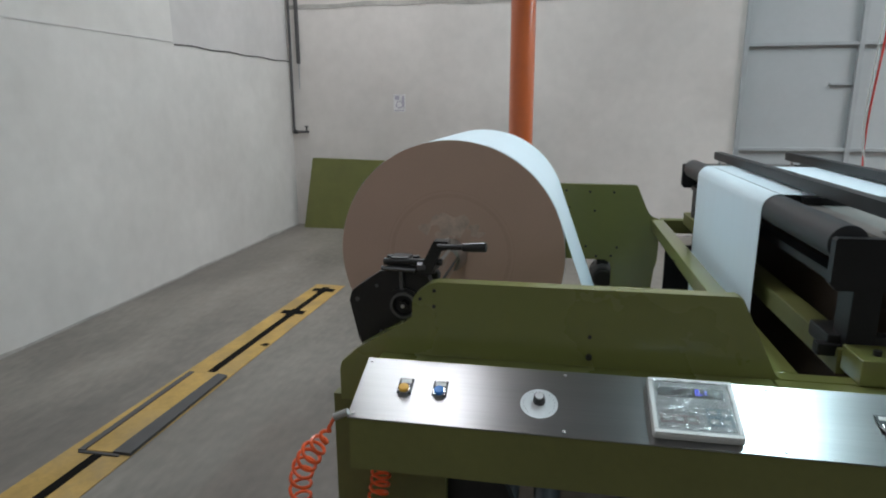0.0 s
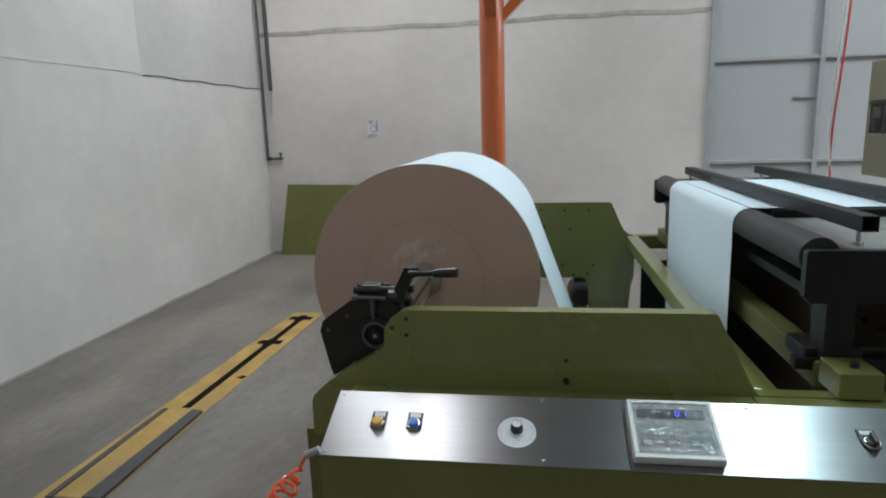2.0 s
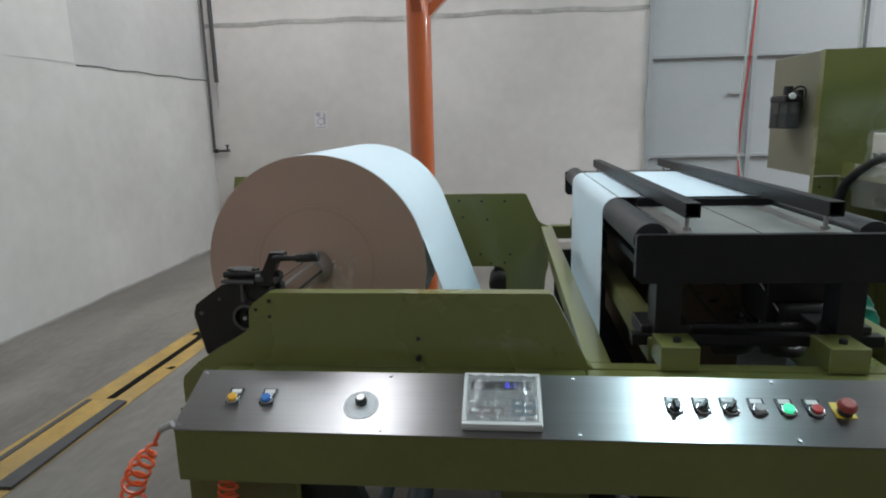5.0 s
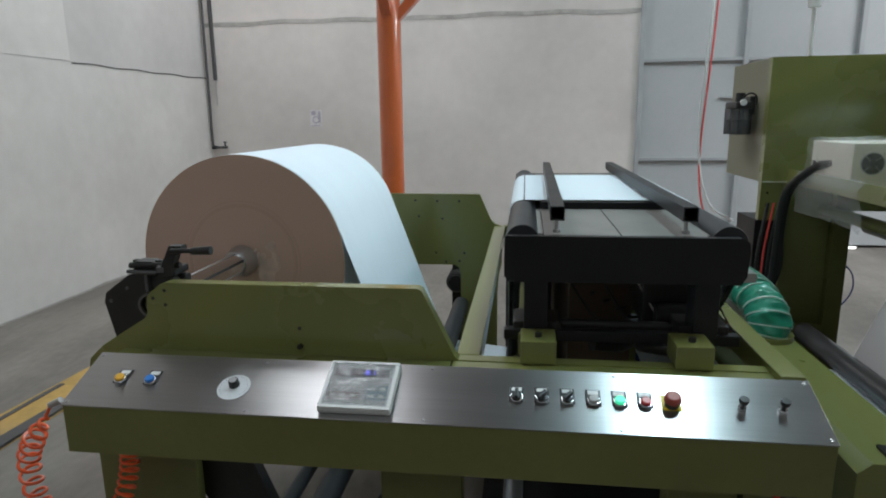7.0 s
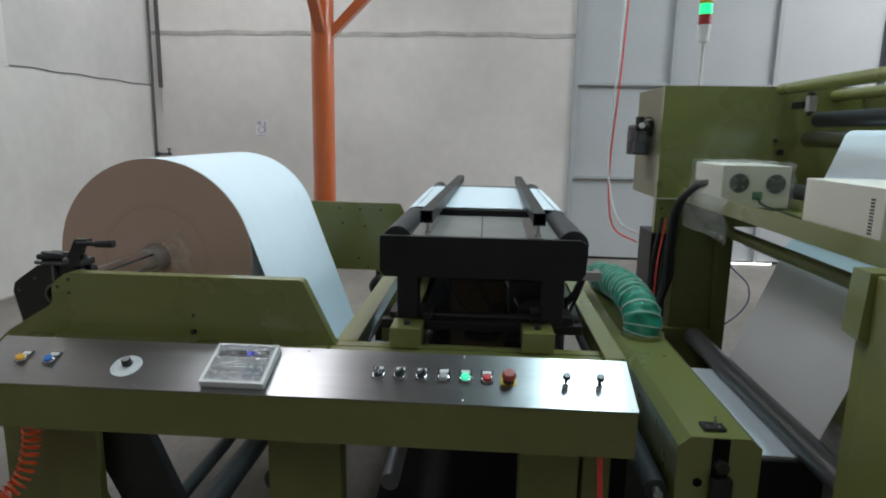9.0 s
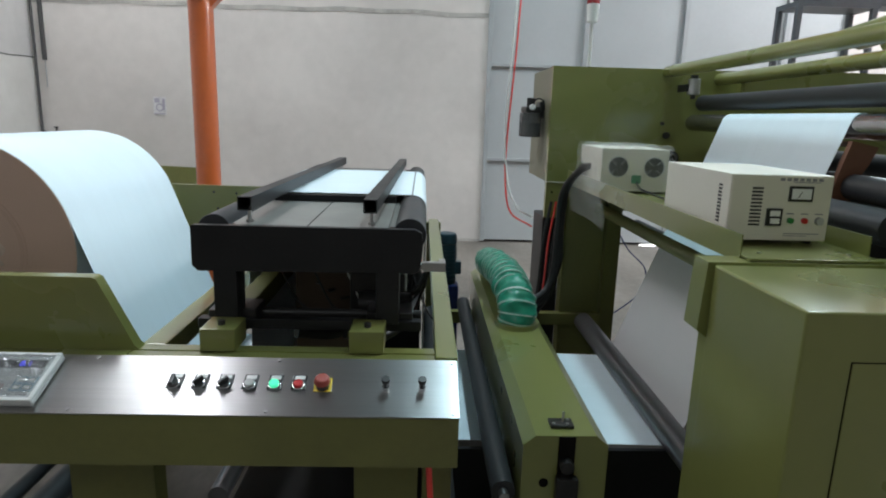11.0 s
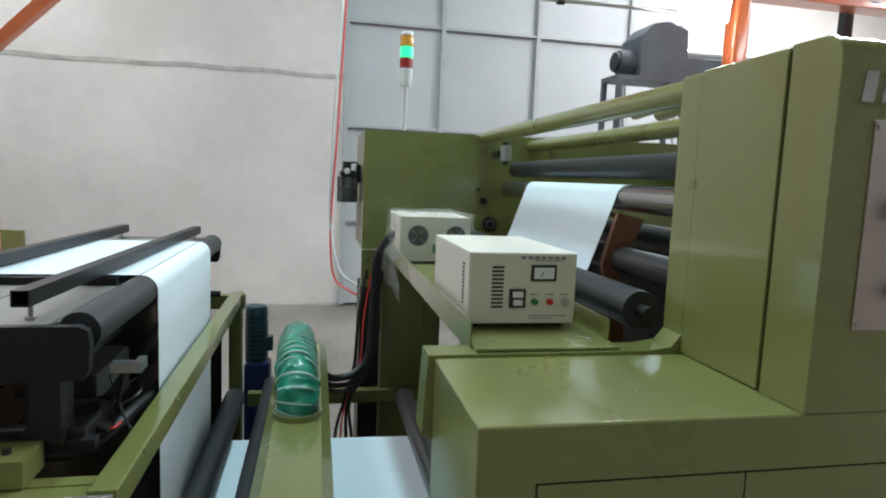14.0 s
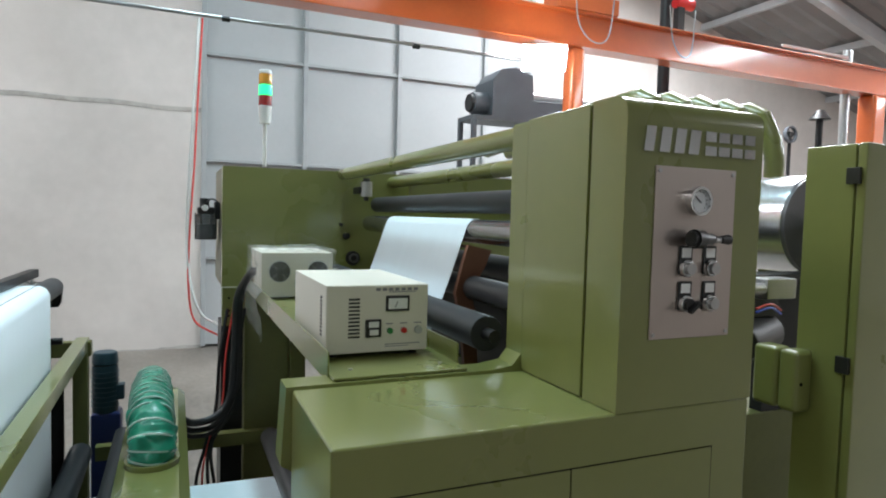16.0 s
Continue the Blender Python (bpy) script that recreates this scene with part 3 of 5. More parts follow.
tc = thing("tension_controller", *on_plate(KX, KV, 0.004), "grey-white tension controller wrapped in crinkled clear film", "controller")
part("case", pad(KX, KV, 0.177, 0.154, 0.0045, 0.024), CASE_GREY, tc, bevel=0.007, seg=3)
part("rim", pad(KX, KV + 0.071, 0.172, 0.009, 0.0235, 0.0275), WHITE, tc, "white raised rim", bevel=0.0015)
part("rim", pad(KX, KV - 0.071, 0.172, 0.009, 0.0235, 0.0275), WHITE, tc, bevel=0.0015)
for sx in (-0.082, 0.082):
    part("rim", pad(KX + sx, KV, 0.009, 0.132, 0.0235, 0.0275), WHITE, tc, bevel=0.0015)
part("keypad", pad(KX, KV, 0.154, 0.132, 0.0238, 0.0248), KEYPAD, tc, "grey keypad face")
part("display_window", pad(KX - 0.002, KV + 0.038, 0.136, 0.026, 0.0249, 0.0262), DARK_PLASTIC, tc, "black display window", bevel=0.0006)
part("display_glass", pad(KX - 0.004, KV + 0.038, 0.07, 0.018, 0.0263, 0.0268), SLOT, tc)
segs = {"0": "abcdef", "1": "bc"}
where = {"a": (0, 0.0062, 1), "b": (0.0033, 0.0031, 0), "c": (0.0033, -0.0031, 0), "d": (0, -0.0062, 1), "e": (-0.0033, -0.0031, 0), "f": (-0.0033, 0.0031, 0)}
for x, ch in ((KX + 0.012, "0"), (KX + 0.026, "1")):
    for g in segs[ch]:
        dx, dv, flat = where[g]
        part("digit_segment", pad(x + dx, KV + 0.038 + dv, 0.006 if flat else 0.0017, 0.0017 if flat else 0.0052, 0.0269, 0.0273), LED, tc, "glowing blue digit segment")
part("digit_point", pad(KX + 0.0195, KV + 0.032, 0.002, 0.002, 0.0269, 0.0273), LED, tc)
part("key_field", pad(KX - 0.033, KV - 0.036, 0.076, 0.021, 0.0249, 0.0254), TINT_RED, tc)
part("key_field", pad(KX + 0.047, KV - 0.025, 0.05, 0.046, 0.0249, 0.0254), TINT_BLUE, tc)
for dx, dv, w in ((-0.058, -0.013, 0.011), (-0.038, -0.013, 0.009), (-0.023, -0.013, 0.009), (-0.008, -0.013, 0.009),
                  (-0.057, -0.036, 0.017), (-0.033, -0.036, 0.017), (-0.009, -0.036, 0.017),
                  (0.035, -0.013, 0.017), (0.059, -0.013, 0.017), (0.035, -0.036, 0.017), (0.059, -0.036, 0.017)):
    part("key", pad(KX + dx, KV + dv, w, 0.012, 0.0255, 0.0264), GREY_PLASTIC, tc, bevel=0.0003)
    part("key_print", pad(KX + dx, KV + dv, w * 0.6, 0.004, 0.02645, 0.0267), WHITE, tc)
part("print_bar", pad(KX - 0.05, KV + 0.058, 0.036, 0.0025, 0.0249, 0.0252), INK_GREY, tc)
part("print_bar", pad(KX + 0.06, KV - 0.058, 0.022, 0.0025, 0.0249, 0.0252), INK_GREY, tc)
part("face_film", crumpled(pad(KX, KV, 0.15, 0.128, 0.0305, 0.0311), 0.0055, 0.016, 24), FOIL, tc, "crinkled clear film over the keypad", smooth=60)

# coiled air tube at the console's end
coil = thing("coil_hose", -0.53, 1.2, 0.3, "bright orange coiled air hose hanging from the console", "hose")
pts = []
path = smooth_path([(-0.447, 1.19, 0.957), (-0.47, 1.19, 0.945), (-0.495, 1.19, 0.9), (-0.53, 1.19, 0.85), (-0.565, 1.2, 0.78), (-0.575, 1.22, 0.66), (-0.55, 1.25, 0.56), (-0.5, 1.3, 0.515), (-0.455, 1.36, 0.55), (-0.435, 1.395, 0.65), (-0.43, 1.4, 0.76), (-0.43, 1.4, 0.84)], 90)
n = len(path)
for i, p in enumerate(path):
    f = i / n
    amp = 0.024 * min(1, max(0, (f - 0.14) / 0.12)) * min(1, max(0, (1 - f) / 0.03))
    a = 2 * math.pi * 38 * f ** 1.6
    d = (path[min(i + 1, n - 1)] - path[max(i - 1, 0)]).normalized()
    s = d.cross(Vector((0.6, 0.8, 0))).normalized()
    u = s.cross(d).normalized()
    pts.append(p + (s * math.cos(a) + u * math.sin(a)) * amp)
part("tube", tube(pts, 0.0042, 6), COIL, coil)
part("fitting", rod((-0.44, 1.19, 0.96), (-0.472, 1.19, 0.944), 0.008), ALU, coil, "metal push-in fitting")
loose = thing("air_tube", 1.3, 1.3, 0.4, "thin red air tube hanging under the console", "hose")
part("tube", tube(smooth_path([(1.27, 1.32, 0.86), (1.28, 1.3, 0.7), (1.29, 1.33, 0.5), (1.26, 1.4, 0.2), (1.2, 1.45, 0.02)]), 0.008, 8), RED_HOSE, loose)

# ---- paper roll on its shaft ----
RX, RZ, RY, RR = -0.364, 1.113, 2.065, 0.394
RY1 = 2.985
roll = thing("paper_roll", RX, RY, RZ, "large jumbo roll of white paper with a brown layered end face", "paper roll")
part("wound_paper", ring((RX, (RY + RY1) / 2, RZ), (0, 1, 0), 0.045, RR, RY1 - RY, 128), PAPER, roll, smooth=30)
part("end_face", ring((RX, RY - 0.0015, RZ), (0, 1, 0), 0.046, RR - 0.0012, 0.003, 128), KRAFT, roll, "brown layered paper edge")
part("winding_ring", ring((RX, RY - 0.0034, RZ), (0, 1, 0), 0.2, 0.213, 0.0012, 96), KRAFT_RING, roll)
part("winding_ring", ring((RX, RY - 0.0034, RZ), (0, 1, 0), 0.222, 0.225, 0.0012, 96), KRAFT_RING, roll)
for layer, (a0, a1, r0, r1) in enumerate(((48, 100, 0.075, 0.14), (62, 118, 0.06, 0.085), (20, 45, 0.108, 0.138), (85, 130, 0.112, 0.14))):
    bm = bmesh.new()
    k = 12
    prof = [(r0 + 0.008 * math.sin(i * 0.7 + a0), a0 + (a1 - a0) * i / k) for i in range(k + 1)] + [(r1 + 0.009 * math.sin(i * 0.9 + a1), a0 + (a1 - a0) * i / k) for i in range(k, -1, -1)]
    prism([(RX + r * math.cos(radians(a)), RZ + r * math.sin(radians(a))) for r, a in prof], "y", RY - 0.0038 - 0.0005 * layer, RY - 0.0028, bm)
    part("scuff", bm, SCUFF, roll, "pale scuffed patch")
part("core", ring((RX, (RY + RY1) / 2, RZ), (0, 1, 0), 0.041, 0.047, RY1 - RY + 0.02, 48), KRAFT_RING, roll, "brown cardboard core")
for a, r, l, tilt in ((112, 0.062, 0.034, 12), (92, 0.057, 0.02, -18), (134, 0.066, 0.014, 40)):
    part("tape_scrap", tilted((RX + r * math.cos(radians(a)), RY - 0.0066, RZ + r * math.sin(radians(a))), (l, 0.0012, 0.008), (0, tilt, 0)), TAPE, roll, "torn white tape")

shaft = thing("air_shaft", RX, RY, RZ, "chromed air shaft with lengthwise grooves through the roll", "shaft")
part("bar", rod((RX, 1.56, RZ), (RX, 3.5, RZ), 0.0395, seg=40), CHROME, shaft)
for k in range(6):
    a = k * math.pi / 3
    c, s = math.cos(a), math.sin(a)
    part("strip", tilted((RX + 0.039 * c, 1.8, RZ + 0.039 * s), (0.004, 0.46, 0.009), (0, -math.degrees(a), 0)), ALU if k % 2 else IRON, shaft)
part("collar", rod((RX, 1.99, RZ), (RX, 2.055, RZ), 0.046, 0.06, seg=32), ALU, shaft, "conical chuck collar")

# clamp arm that carries the shaft
arm = thing("shaft_arm", -0.4, 1.55, 1.1, "black iron swing arm with a shaft clamp and lever", "machine arm")
arm_poly = [(-0.518, 1.15), (-0.54, 1.133), (-0.548, 1.105), (-0.525, 1.0), (-0.49, 0.92), (-0.2, 0.3), (0.0, 0.3), (-0.12, 0.6), (-0.3, 0.98), (-0.305, 1.1), (-0.33, 1.18), (-0.4, 1.2), (-0.46, 1.19)]
body = part("plate", prism(arm_poly, "y", 1.53, 1.57), IRON, arm, bevel=0.006)
part("bearing", ring((-0.394, 1.522, 1.103), (0, 1, 0), 0.029, 0.036, 0.02, 32), ROLLER_GREY, body, "steel bearing ring", bevel=0.003)
part("bearing_cap", rod((-0.394, 1.51, 1.103), (-0.394, 1.525, 1.103), 0.012), IRON, body)
part("bearing_seat", ring((-0.394, 1.526, 1.103), (0, 1, 0), 0.028, 0.047, 0.012, 32), IRON, body)
part("bearing_pin", rod((-0.394, 1.506, 1.103), (-0.394, 1.512, 1.103), 0.005), ALU, body)
part("slot", box(-0.404, -0.394, 1.515, 1.535, 1.145, 1.2), ROLLER_GREY, body, "steel link", bevel=0.003)
part("clamp_jaw", box(-0.44, -0.31, 1.52, 1.6, 1.19, 1.213), IRON, arm, bevel=0.006)
part("clamp_jaw", box(-0.43, -0.375, 1.515, 1.565, 1.213, 1.235), IRON, arm, bevel=0.006)
for x in (-0.43, -0.36, -0.32):
    part("clamp_bolt", rod((x, 1.53, 1.21), (x, 1.53, 1.237), 0.011, seg=6), IRON, arm, bevel=0.002)
part("pivot_bar", rod((-0.445, 1.52, 1.221), (-0.29, 1.52, 1.225), 0.009), IRON, arm)
part("link", prism([(-0.352, 1.195), (-0.315, 1.195), (-0.29, 1.258), (-0.268, 1.264), (-0.272, 1.284), (-0.308, 1.284)], "y", 1.5, 1.53), IRON, arm, bevel=0.004)
lever = part("lever", rod((-0.295, 1.49, 1.272), (-0.21, 1.484, 1.275), 0.007), IRON, arm)
part("grip", rod((-0.232, 1.484, 1.274), (-0.17, 1.48, 1.278), 0.0105, 0.0128), DARK_PLASTIC, lever, "black handle grip", bevel=0.004)
for x, z, r in ((-0.525, 1.11, 0.006), (-0.47, 1.15, 0.005), (-0.46, 1.02, 0.006)):
    part("arm_screw", rod((x, 1.526, z), (x, 1.532, z), r, seg=6), ROLLER_GREY, body)
part("clamp_rod", rod((-0.45, 1.512, 1.205), (-0.36, 1.512, 1.202), 0.006), ROLLER_GREY, arm)
part("clamp_nut", rod((-0.352, 1.508, 1.214), (-0.33, 1.508, 1.214), 0.012, seg=6), ROLLER_GREY, arm)
part("bearing_housing", box(RX - 0.06, RX + 0.055, 1.5725, 1.61, 1.05, 1.185), IRON, arm, bevel=0.01)

# ---- paper web, segment by segment ----
WY0, WY1 = 2.075, 3.02
web = thing("paper_web", 0.4, 2.5, 0.4, "continuous white paper web threaded over rollers", "paper web")
th0 = 20
tx, tz = RX + RR * math.cos(radians(th0)), RZ + RR * math.sin(radians(th0))
seg_line = [(RX + (RR + 0.001) * math.cos(radians(a)), RZ + (RR + 0.001) * math.sin(radians(a))) for a in range(72, th0, -4)] + [(tx, tz), (0.263, 0.545)]
part("descending_sheet", sheet(seg_line, RY, RY1), PAPER, web)
part("lower_sheet", sheet([(0.262, 0.535), (0.275, 0.49), (0.305, 0.474), (0.6, 0.44)], WY0, WY1), PAPER, web)
arc = [(0.677 - 0.048 * math.cos(radians(a)), 1.297 + 0.048 * math.sin(radians(a))) for a in range(0, 91, 9)]
part("rising_sheet", sheet([(0.63, 0.5), (0.629, 0.9)] + arc, WY0, WY1), PAPER, web)
part("table_sheet", sheet([(0.682, 1.3455), (0.9, 1.3455), (1.208, 1.3455)], WY0, WY1), PAPER, web)
arc = [(1.213 + 0.048 * math.sin(radians(a)), 1.297 + 0.048 * math.cos(radians(a))) for a in range(0, 91, 9)]
part("falling_sheet", sheet(arc + [(1.261, 0.9), (1.261, 0.46)] + [(1.316 - 0.0548 * math.cos(radians(d)), 0.456 - 0.0548 * math.sin(radians(d))) for d in range(9, 91, 9)], WY0, WY1), PAPER, web)
part("lower_run_sheet", sheet([(1.318, 0.401), (1.7, 0.394), (2.23, 0.383)], WY0, WY1), PAPER, web)
# this run of the same web has a greyer tone
part("slanting_sheet", sheet([(2.262, 0.39), (2.285, 0.455), (2.36, 0.654), (2.485, 0.99), (2.492, 1.01)], WY0, WY1 - 0.02), PAPER_GREY, web)
part("shelf_run_sheet", sheet([(2.494, 1.02), (2.51, 1.05), (2.57, 1.13), (2.604, 1.22)], WY0, WY1 + 0.02), PAPER, web)
part("climbing_sheet", sheet([(2.605, 1.225), (2.683, 1.434)] + [(2.8 + 0.0475 * math.cos(radians(d)), 1.63 + 0.0475 * math.sin(radians(d))) for d in range(165, 80, -7)], WY0, WY1 + 0.02), PAPER, web)

# ---- web guide table ----
tab = thing("web_guide_table", 0.94, 2.5, 1.0, "black steel web guide table with two rubber rollers", "machine table")
pl_poly = [(0.63, 1.314), (0.635, 1.32), (1.228, 1.32), (1.246, 1.31), (1.25, 1.285), (1.246, 1.22), (1.234, 1.199), (0.645, 1.195), (0.63, 1.21)]
for y in (1.527, 3.4):
    part("end_plate", prism(pl_poly, "y", y, y + 0.025), BLACK, tab, bevel=0.003)
part("table_top", box(0.735, 1.155, 1.553, 3.4, 1.302, 1.319), TABLE, tab, "worn grey table plate", bevel=0.003)
part("plate_seam", box(0.934, 0.9365, 1.556, 2.038, 1.3188, 1.3196), SLOT, tab)
part("table_lip", box(0.735, 1.155, 2.04, 2.062, 1.3195, 1.342), BLACK, tab)
part("table_side", box(0.715, 0.734, 1.6, 3.4, 1.25, 1.314), TABLE, tab)
part("table_side", box(1.156, 1.175, 1.6, 3.4, 1.25, 1.314), TABLE, tab)
for x in (0.677, 1.213):
    part("roller", rod((x, 1.575, 1.297), (x, 3.38, 1.297), 0.046, seg=36), ROLLER, tab, "dark rubber roller", bevel=0.003)
    part("journal", rod((x, 1.553, 1.297), (x, 3.399, 1.297), 0.014), ALU, tab)
for x in (0.70, 1.15):
    part("bottom_bar", box(x - 0.02, x + 0.02, 1.6, 3.4, 1.185, 1.21), BLACK, tab)
for x in (0.715, 1.155):
    part("leg", box(x - 0.032, x + 0.032, 1.53, 1.61, 1.05, 1.2), BLACK, tab, bevel=0.004)
    part("leg", box(x - 0.032, x + 0.032, 3.3, 3.38, 1.05, 1.186), BLACK, tab, bevel=0.004)
    part("slide_block", box(x - 0.06, x + 0.07, 1.56, 1.68, 1.035, 1.075), IRON, tab, bevel=0.005)
part("slide_rod", rod((0.66, 1.64, 1.045), (1.25, 1.64, 1.045), 0.014), IRON, tab)
part("slide_rod", rod((0.68, 3.34, 1.045), (1.26, 3.34, 1.045), 0.016), IRON, tab)
part("frame_bar", box(0.63, 1.25, 1.545, 1.58, 1.025, 1.055), BLACK, tab, bevel=0.004)
part("sensor", prism([(1.25, 1.66), (1.318, 1.66), (1.318, 1.72), (1.3, 1.72), (1.3, 1.685), (1.25, 1.685)], "z", 1.172, 1.198), ALU, tab, "grey edge sensor", bevel=0.003)
part("sensor_arm", rod((1.24, 1.69, 1.18), (1.3, 1.69, 1.185), 0.009), ALU, tab)
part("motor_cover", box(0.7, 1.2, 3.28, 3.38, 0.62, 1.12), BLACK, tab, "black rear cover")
part("guide_box", box(0.83, 1.03, 1.9, 3.2, 0.62, 1.1), BROWN, tab, "brown cover box under the table")
part("drive_unit", box(1.03, 1.2, 1.72, 2.0, 1.02, 1.15), IRON, tab, "black drive unit", bevel=0.01)
part("drive_motor", rod((1.06, 1.7, 1.06), (1.22, 1.7, 1.06), 0.035), IRON, tab)
for x, dx in ((0.768, 0.029), (1.105, 0.03)):
    gb = thing("square_bar", x + dx / 2, 2.5, 1.32, "black square steel tube laid on screws across the table", "steel bar", "hold-down bars")
    bm = bmesh.new()
    y0, y1, z0, z1 = 1.552, 3.41, 1.377, 1.364
    rings = []
    for y, h in ((y0, 0.0185), (y1, 0.0185), (y1, 0.0155), (y0, 0.0155)):
        f = (y - y0) / (y1 - y0)
        cx, cz = x + dx * f, z0 + (z1 - z0) * f
        rings.append([bm.verts.new((cx + a * h, y, cz + b * h)) for a, b in ((-1, -1), (1, -1), (1, 1), (-1, 1))])
    for k in range(4):
        for m in range(4):
            bm.faces.new((rings[k][m], rings[k][(m + 1) % 4], rings[(k + 1) % 4][(m + 1) % 4], rings[(k + 1) % 4][m]))
    part("tube", bm, BLACK, gb, bevel=0.0012, seg=1)
    for y in (1.6, 3.36):
        sx = x + dx * (y - y0) / (y1 - y0)
        part("screw", rod((sx, y, 1.319), (sx, y, 1.362 if y < 2 else 1.348), 0.0055, seg=10), ALU, gb, "steel set screw")
        part("nut", rod((sx, y, 1.319), (sx, y, 1.327), 0.011, seg=6), ALU, gb)
# loose wiring under the table
for k in range(5):
    w = thing("wire", 1.0, 1.7, 1.0, "thin loose wire under the guide table", "cable", "wires under the table")
    x = 0.82 + 0.1 * k
    part("strand", tube(smooth_path([(x, 1.75, 1.14), (x + 0.06, 1.7, 1.06 - 0.01 * k), (x + 0.11, 1.72, 1.01), (x + 0.03 * k, 1.9, 0.965), (x + 0.1, 2.1, 0.97)]), 0.003, 6), (CABLE, CABLE, WHITE_CABLE, RED_HOSE, CABLE)[k], w)

for k in range(6):
    w = thing("wire", 1.15, 1.8, 1.0, "thin black wire looping beside the guide table", "cable", "wires under the table")
    h = 0.97 + 0.025 * k
    part("strand", tube(smooth_path([(1.27, 1.69 + 0.01 * k, 1.17), (1.25 - 0.01 * k, 1.72, 1.09), (1.2 - 0.03 * k, 1.78 + 0.05 * k, h), (1.1 - 0.04 * k, 1.9, h - 0.03), (1.22 - 0.02 * k, 2.02 + 0.06 * k, h + 0.03), (1.12, 2.2, 0.99)]), 0.0035 if k % 2 else 0.005, 6), CABLE, w)
for k, (x, z) in enumerate(((1.07, 1.0), (1.0, 0.96), (1.14, 0.95))):
    w = thing("cable_sleeve", x, 1.9, z, "thick black corrugated cable sleeve under the table", "cable", "sleeves under the table")
    part("sleeve", tube(smooth_path([(x - 0.12, 1.62 + 0.03 * k, z + 0.02), (x, 1.75, z - 0.01), (x + 0.08, 1.95, z + 0.02), (x + 0.1, 2.4, z + 0.01), (x + 0.02, 3.2, z)]), 0.017, 10), CABLE, w)

# ---- idler bridge between the machines ----
beam = thing("bridge_beam", 1.66, 2.4, 0.4, "olive chamfered steel beam bridging the paper path", "machine beam")
bp = [(1.55, 0.44), (1.55, 0.708), (1.585, 0.738), (1.762, 0.738), (1.797, 0.708), (1.797, 0.44)]
bbody = part("body", prism(bp, "y", 1.495, 3.5), GREEN, beam, bevel=0.004)
part("end_slot", box(1.652, 1.7, 1.489, 1.496, 0.56, 0.736), SLOT, beam)
part("slot_screw", rod((1.675, 1.46, 0.655), (1.675, 1.492, 0.655), 0.02), IRON, beam, "black clamp screw", bevel=0.003)
part("slot_clamp", box(1.645, 1.71, 1.46, 1.49, 0.53, 0.62), IRON, beam, bevel=0.006)
part("hole", rod((1.615, 1.492, 0.59), (1.615, 1.497, 0.59), 0.014), SLOT, beam)
for y0 in (1.5, 3.4):
    part("leg", box(1.6, 1.73, y0 + 0.01, y0 + 0.08, 0.0, 0.445), GREEN_DULL, beam)
rk = thing("rocker_switch", 1.67, 1.56, 0.742, "small black toggle switch plate on the beam", "switch")
part("plate", box(1.635, 1.705, 1.535, 1.585, 0.7385, 0.749), DARK_PLASTIC, rk, bevel=0.003)
part("lever", rod((1.675, 1.56, 0.749), (1.677, 1.565, 0.778), 0.0035), ALU, rk)
for dx, dy in ((-0.024, -0.012), (0.022, 0.012), (0.016, -0.014)):
    part("screw", rod((1.67 + dx, 1.56 + dy, 0.749), (1.67 + dx, 1.56 + dy, 0.7515), 0.005, seg=8), ALU, rk)


def idler(name, x, z, r, y0, y1, material, label, gloss=None):
    t = thing(name, x, (y0 + y1) / 2, z, label, "roller", "idler rollers")
    part("barrel", rod((x, y0 + 0.03, z), (x, y1 - 0.03, z), r, seg=36), material, t, bevel=0.003)
    part("shaft", rod((x, y0, z), (x, y1, z), r * 0.4), ALU, t)
    return t


idler("idler_roller", 1.316, 0.456, 0.053, 1.5, 3.48, ROLLER, "dark rubber idler roller low in the frame")
idler("idler_roller", 2.235, 0.437, 0.053, 1.52, 3.46, ROLLER_GREY, "dark grey idler roller under the slanting paper")
idler("idler_roller", 1.505, 0.535, 0.037, 1.5, 3.47, ROLLER, "dark rubber idler roller beside the olive beam")
side = thing("paper_tray", 1.8, 2.3, 0.3, "dark steel guide frame under the lower paper run", "machine frame")
part("front_plate", box(1.38, 1.54, 2.03, 2.05, 0.0, 0.385), BLACK, side)
part("front_plate", box(1.79, 2.3, 2.03, 2.05, 0.0, 0.385), BLACK, side)
part("back_rail", box(1.38, 2.35, 3.46, 3.52, 0.4, 0.47), GREEN_DULL, side)

# green flexible duct
duct = thing("flexible_duct", 1.66, 2.5, 0.74, "green ribbed fabric air duct bent down onto the beam", "air duct")
dpath = smooth_path([(1.672, 2.46, 0.745), (1.672, 2.47, 0.8), (1.668, 2.53, 0.85), (1.662, 2.66, 0.875), (1.655, 2.85, 0.875), (1.65, 3.1, 0.845), (1.645, 3.4, 0.8)], 16)
radii = [0.078 + 0.0025 * math.cos(i * 2 * math.pi / 6.4) + 0.004 * noise.noise((i * 0.4, 2.1, 0)) for i in range(len(dpath))]
sl = tube(dpath, 0.08, 40, radii=radii)
for v in sl.verts:
    k = noise.noise(v.co * 17) * 0.015 + noise.noise(Vector((v.co.x * 40 + v.co.y * 25, v.co.y * 25, v.co.z * 40))) * 0.008
    near = min(range(len(dpath)), key=lambda n_: (dpath[n_] - v.co).length_squared)
    v.co += (v.co - dpath[near]).normalized() * k
part("sleeve", sl, HOSE_GREEN, duct, "crumpled green fabric sleeve", smooth=60)
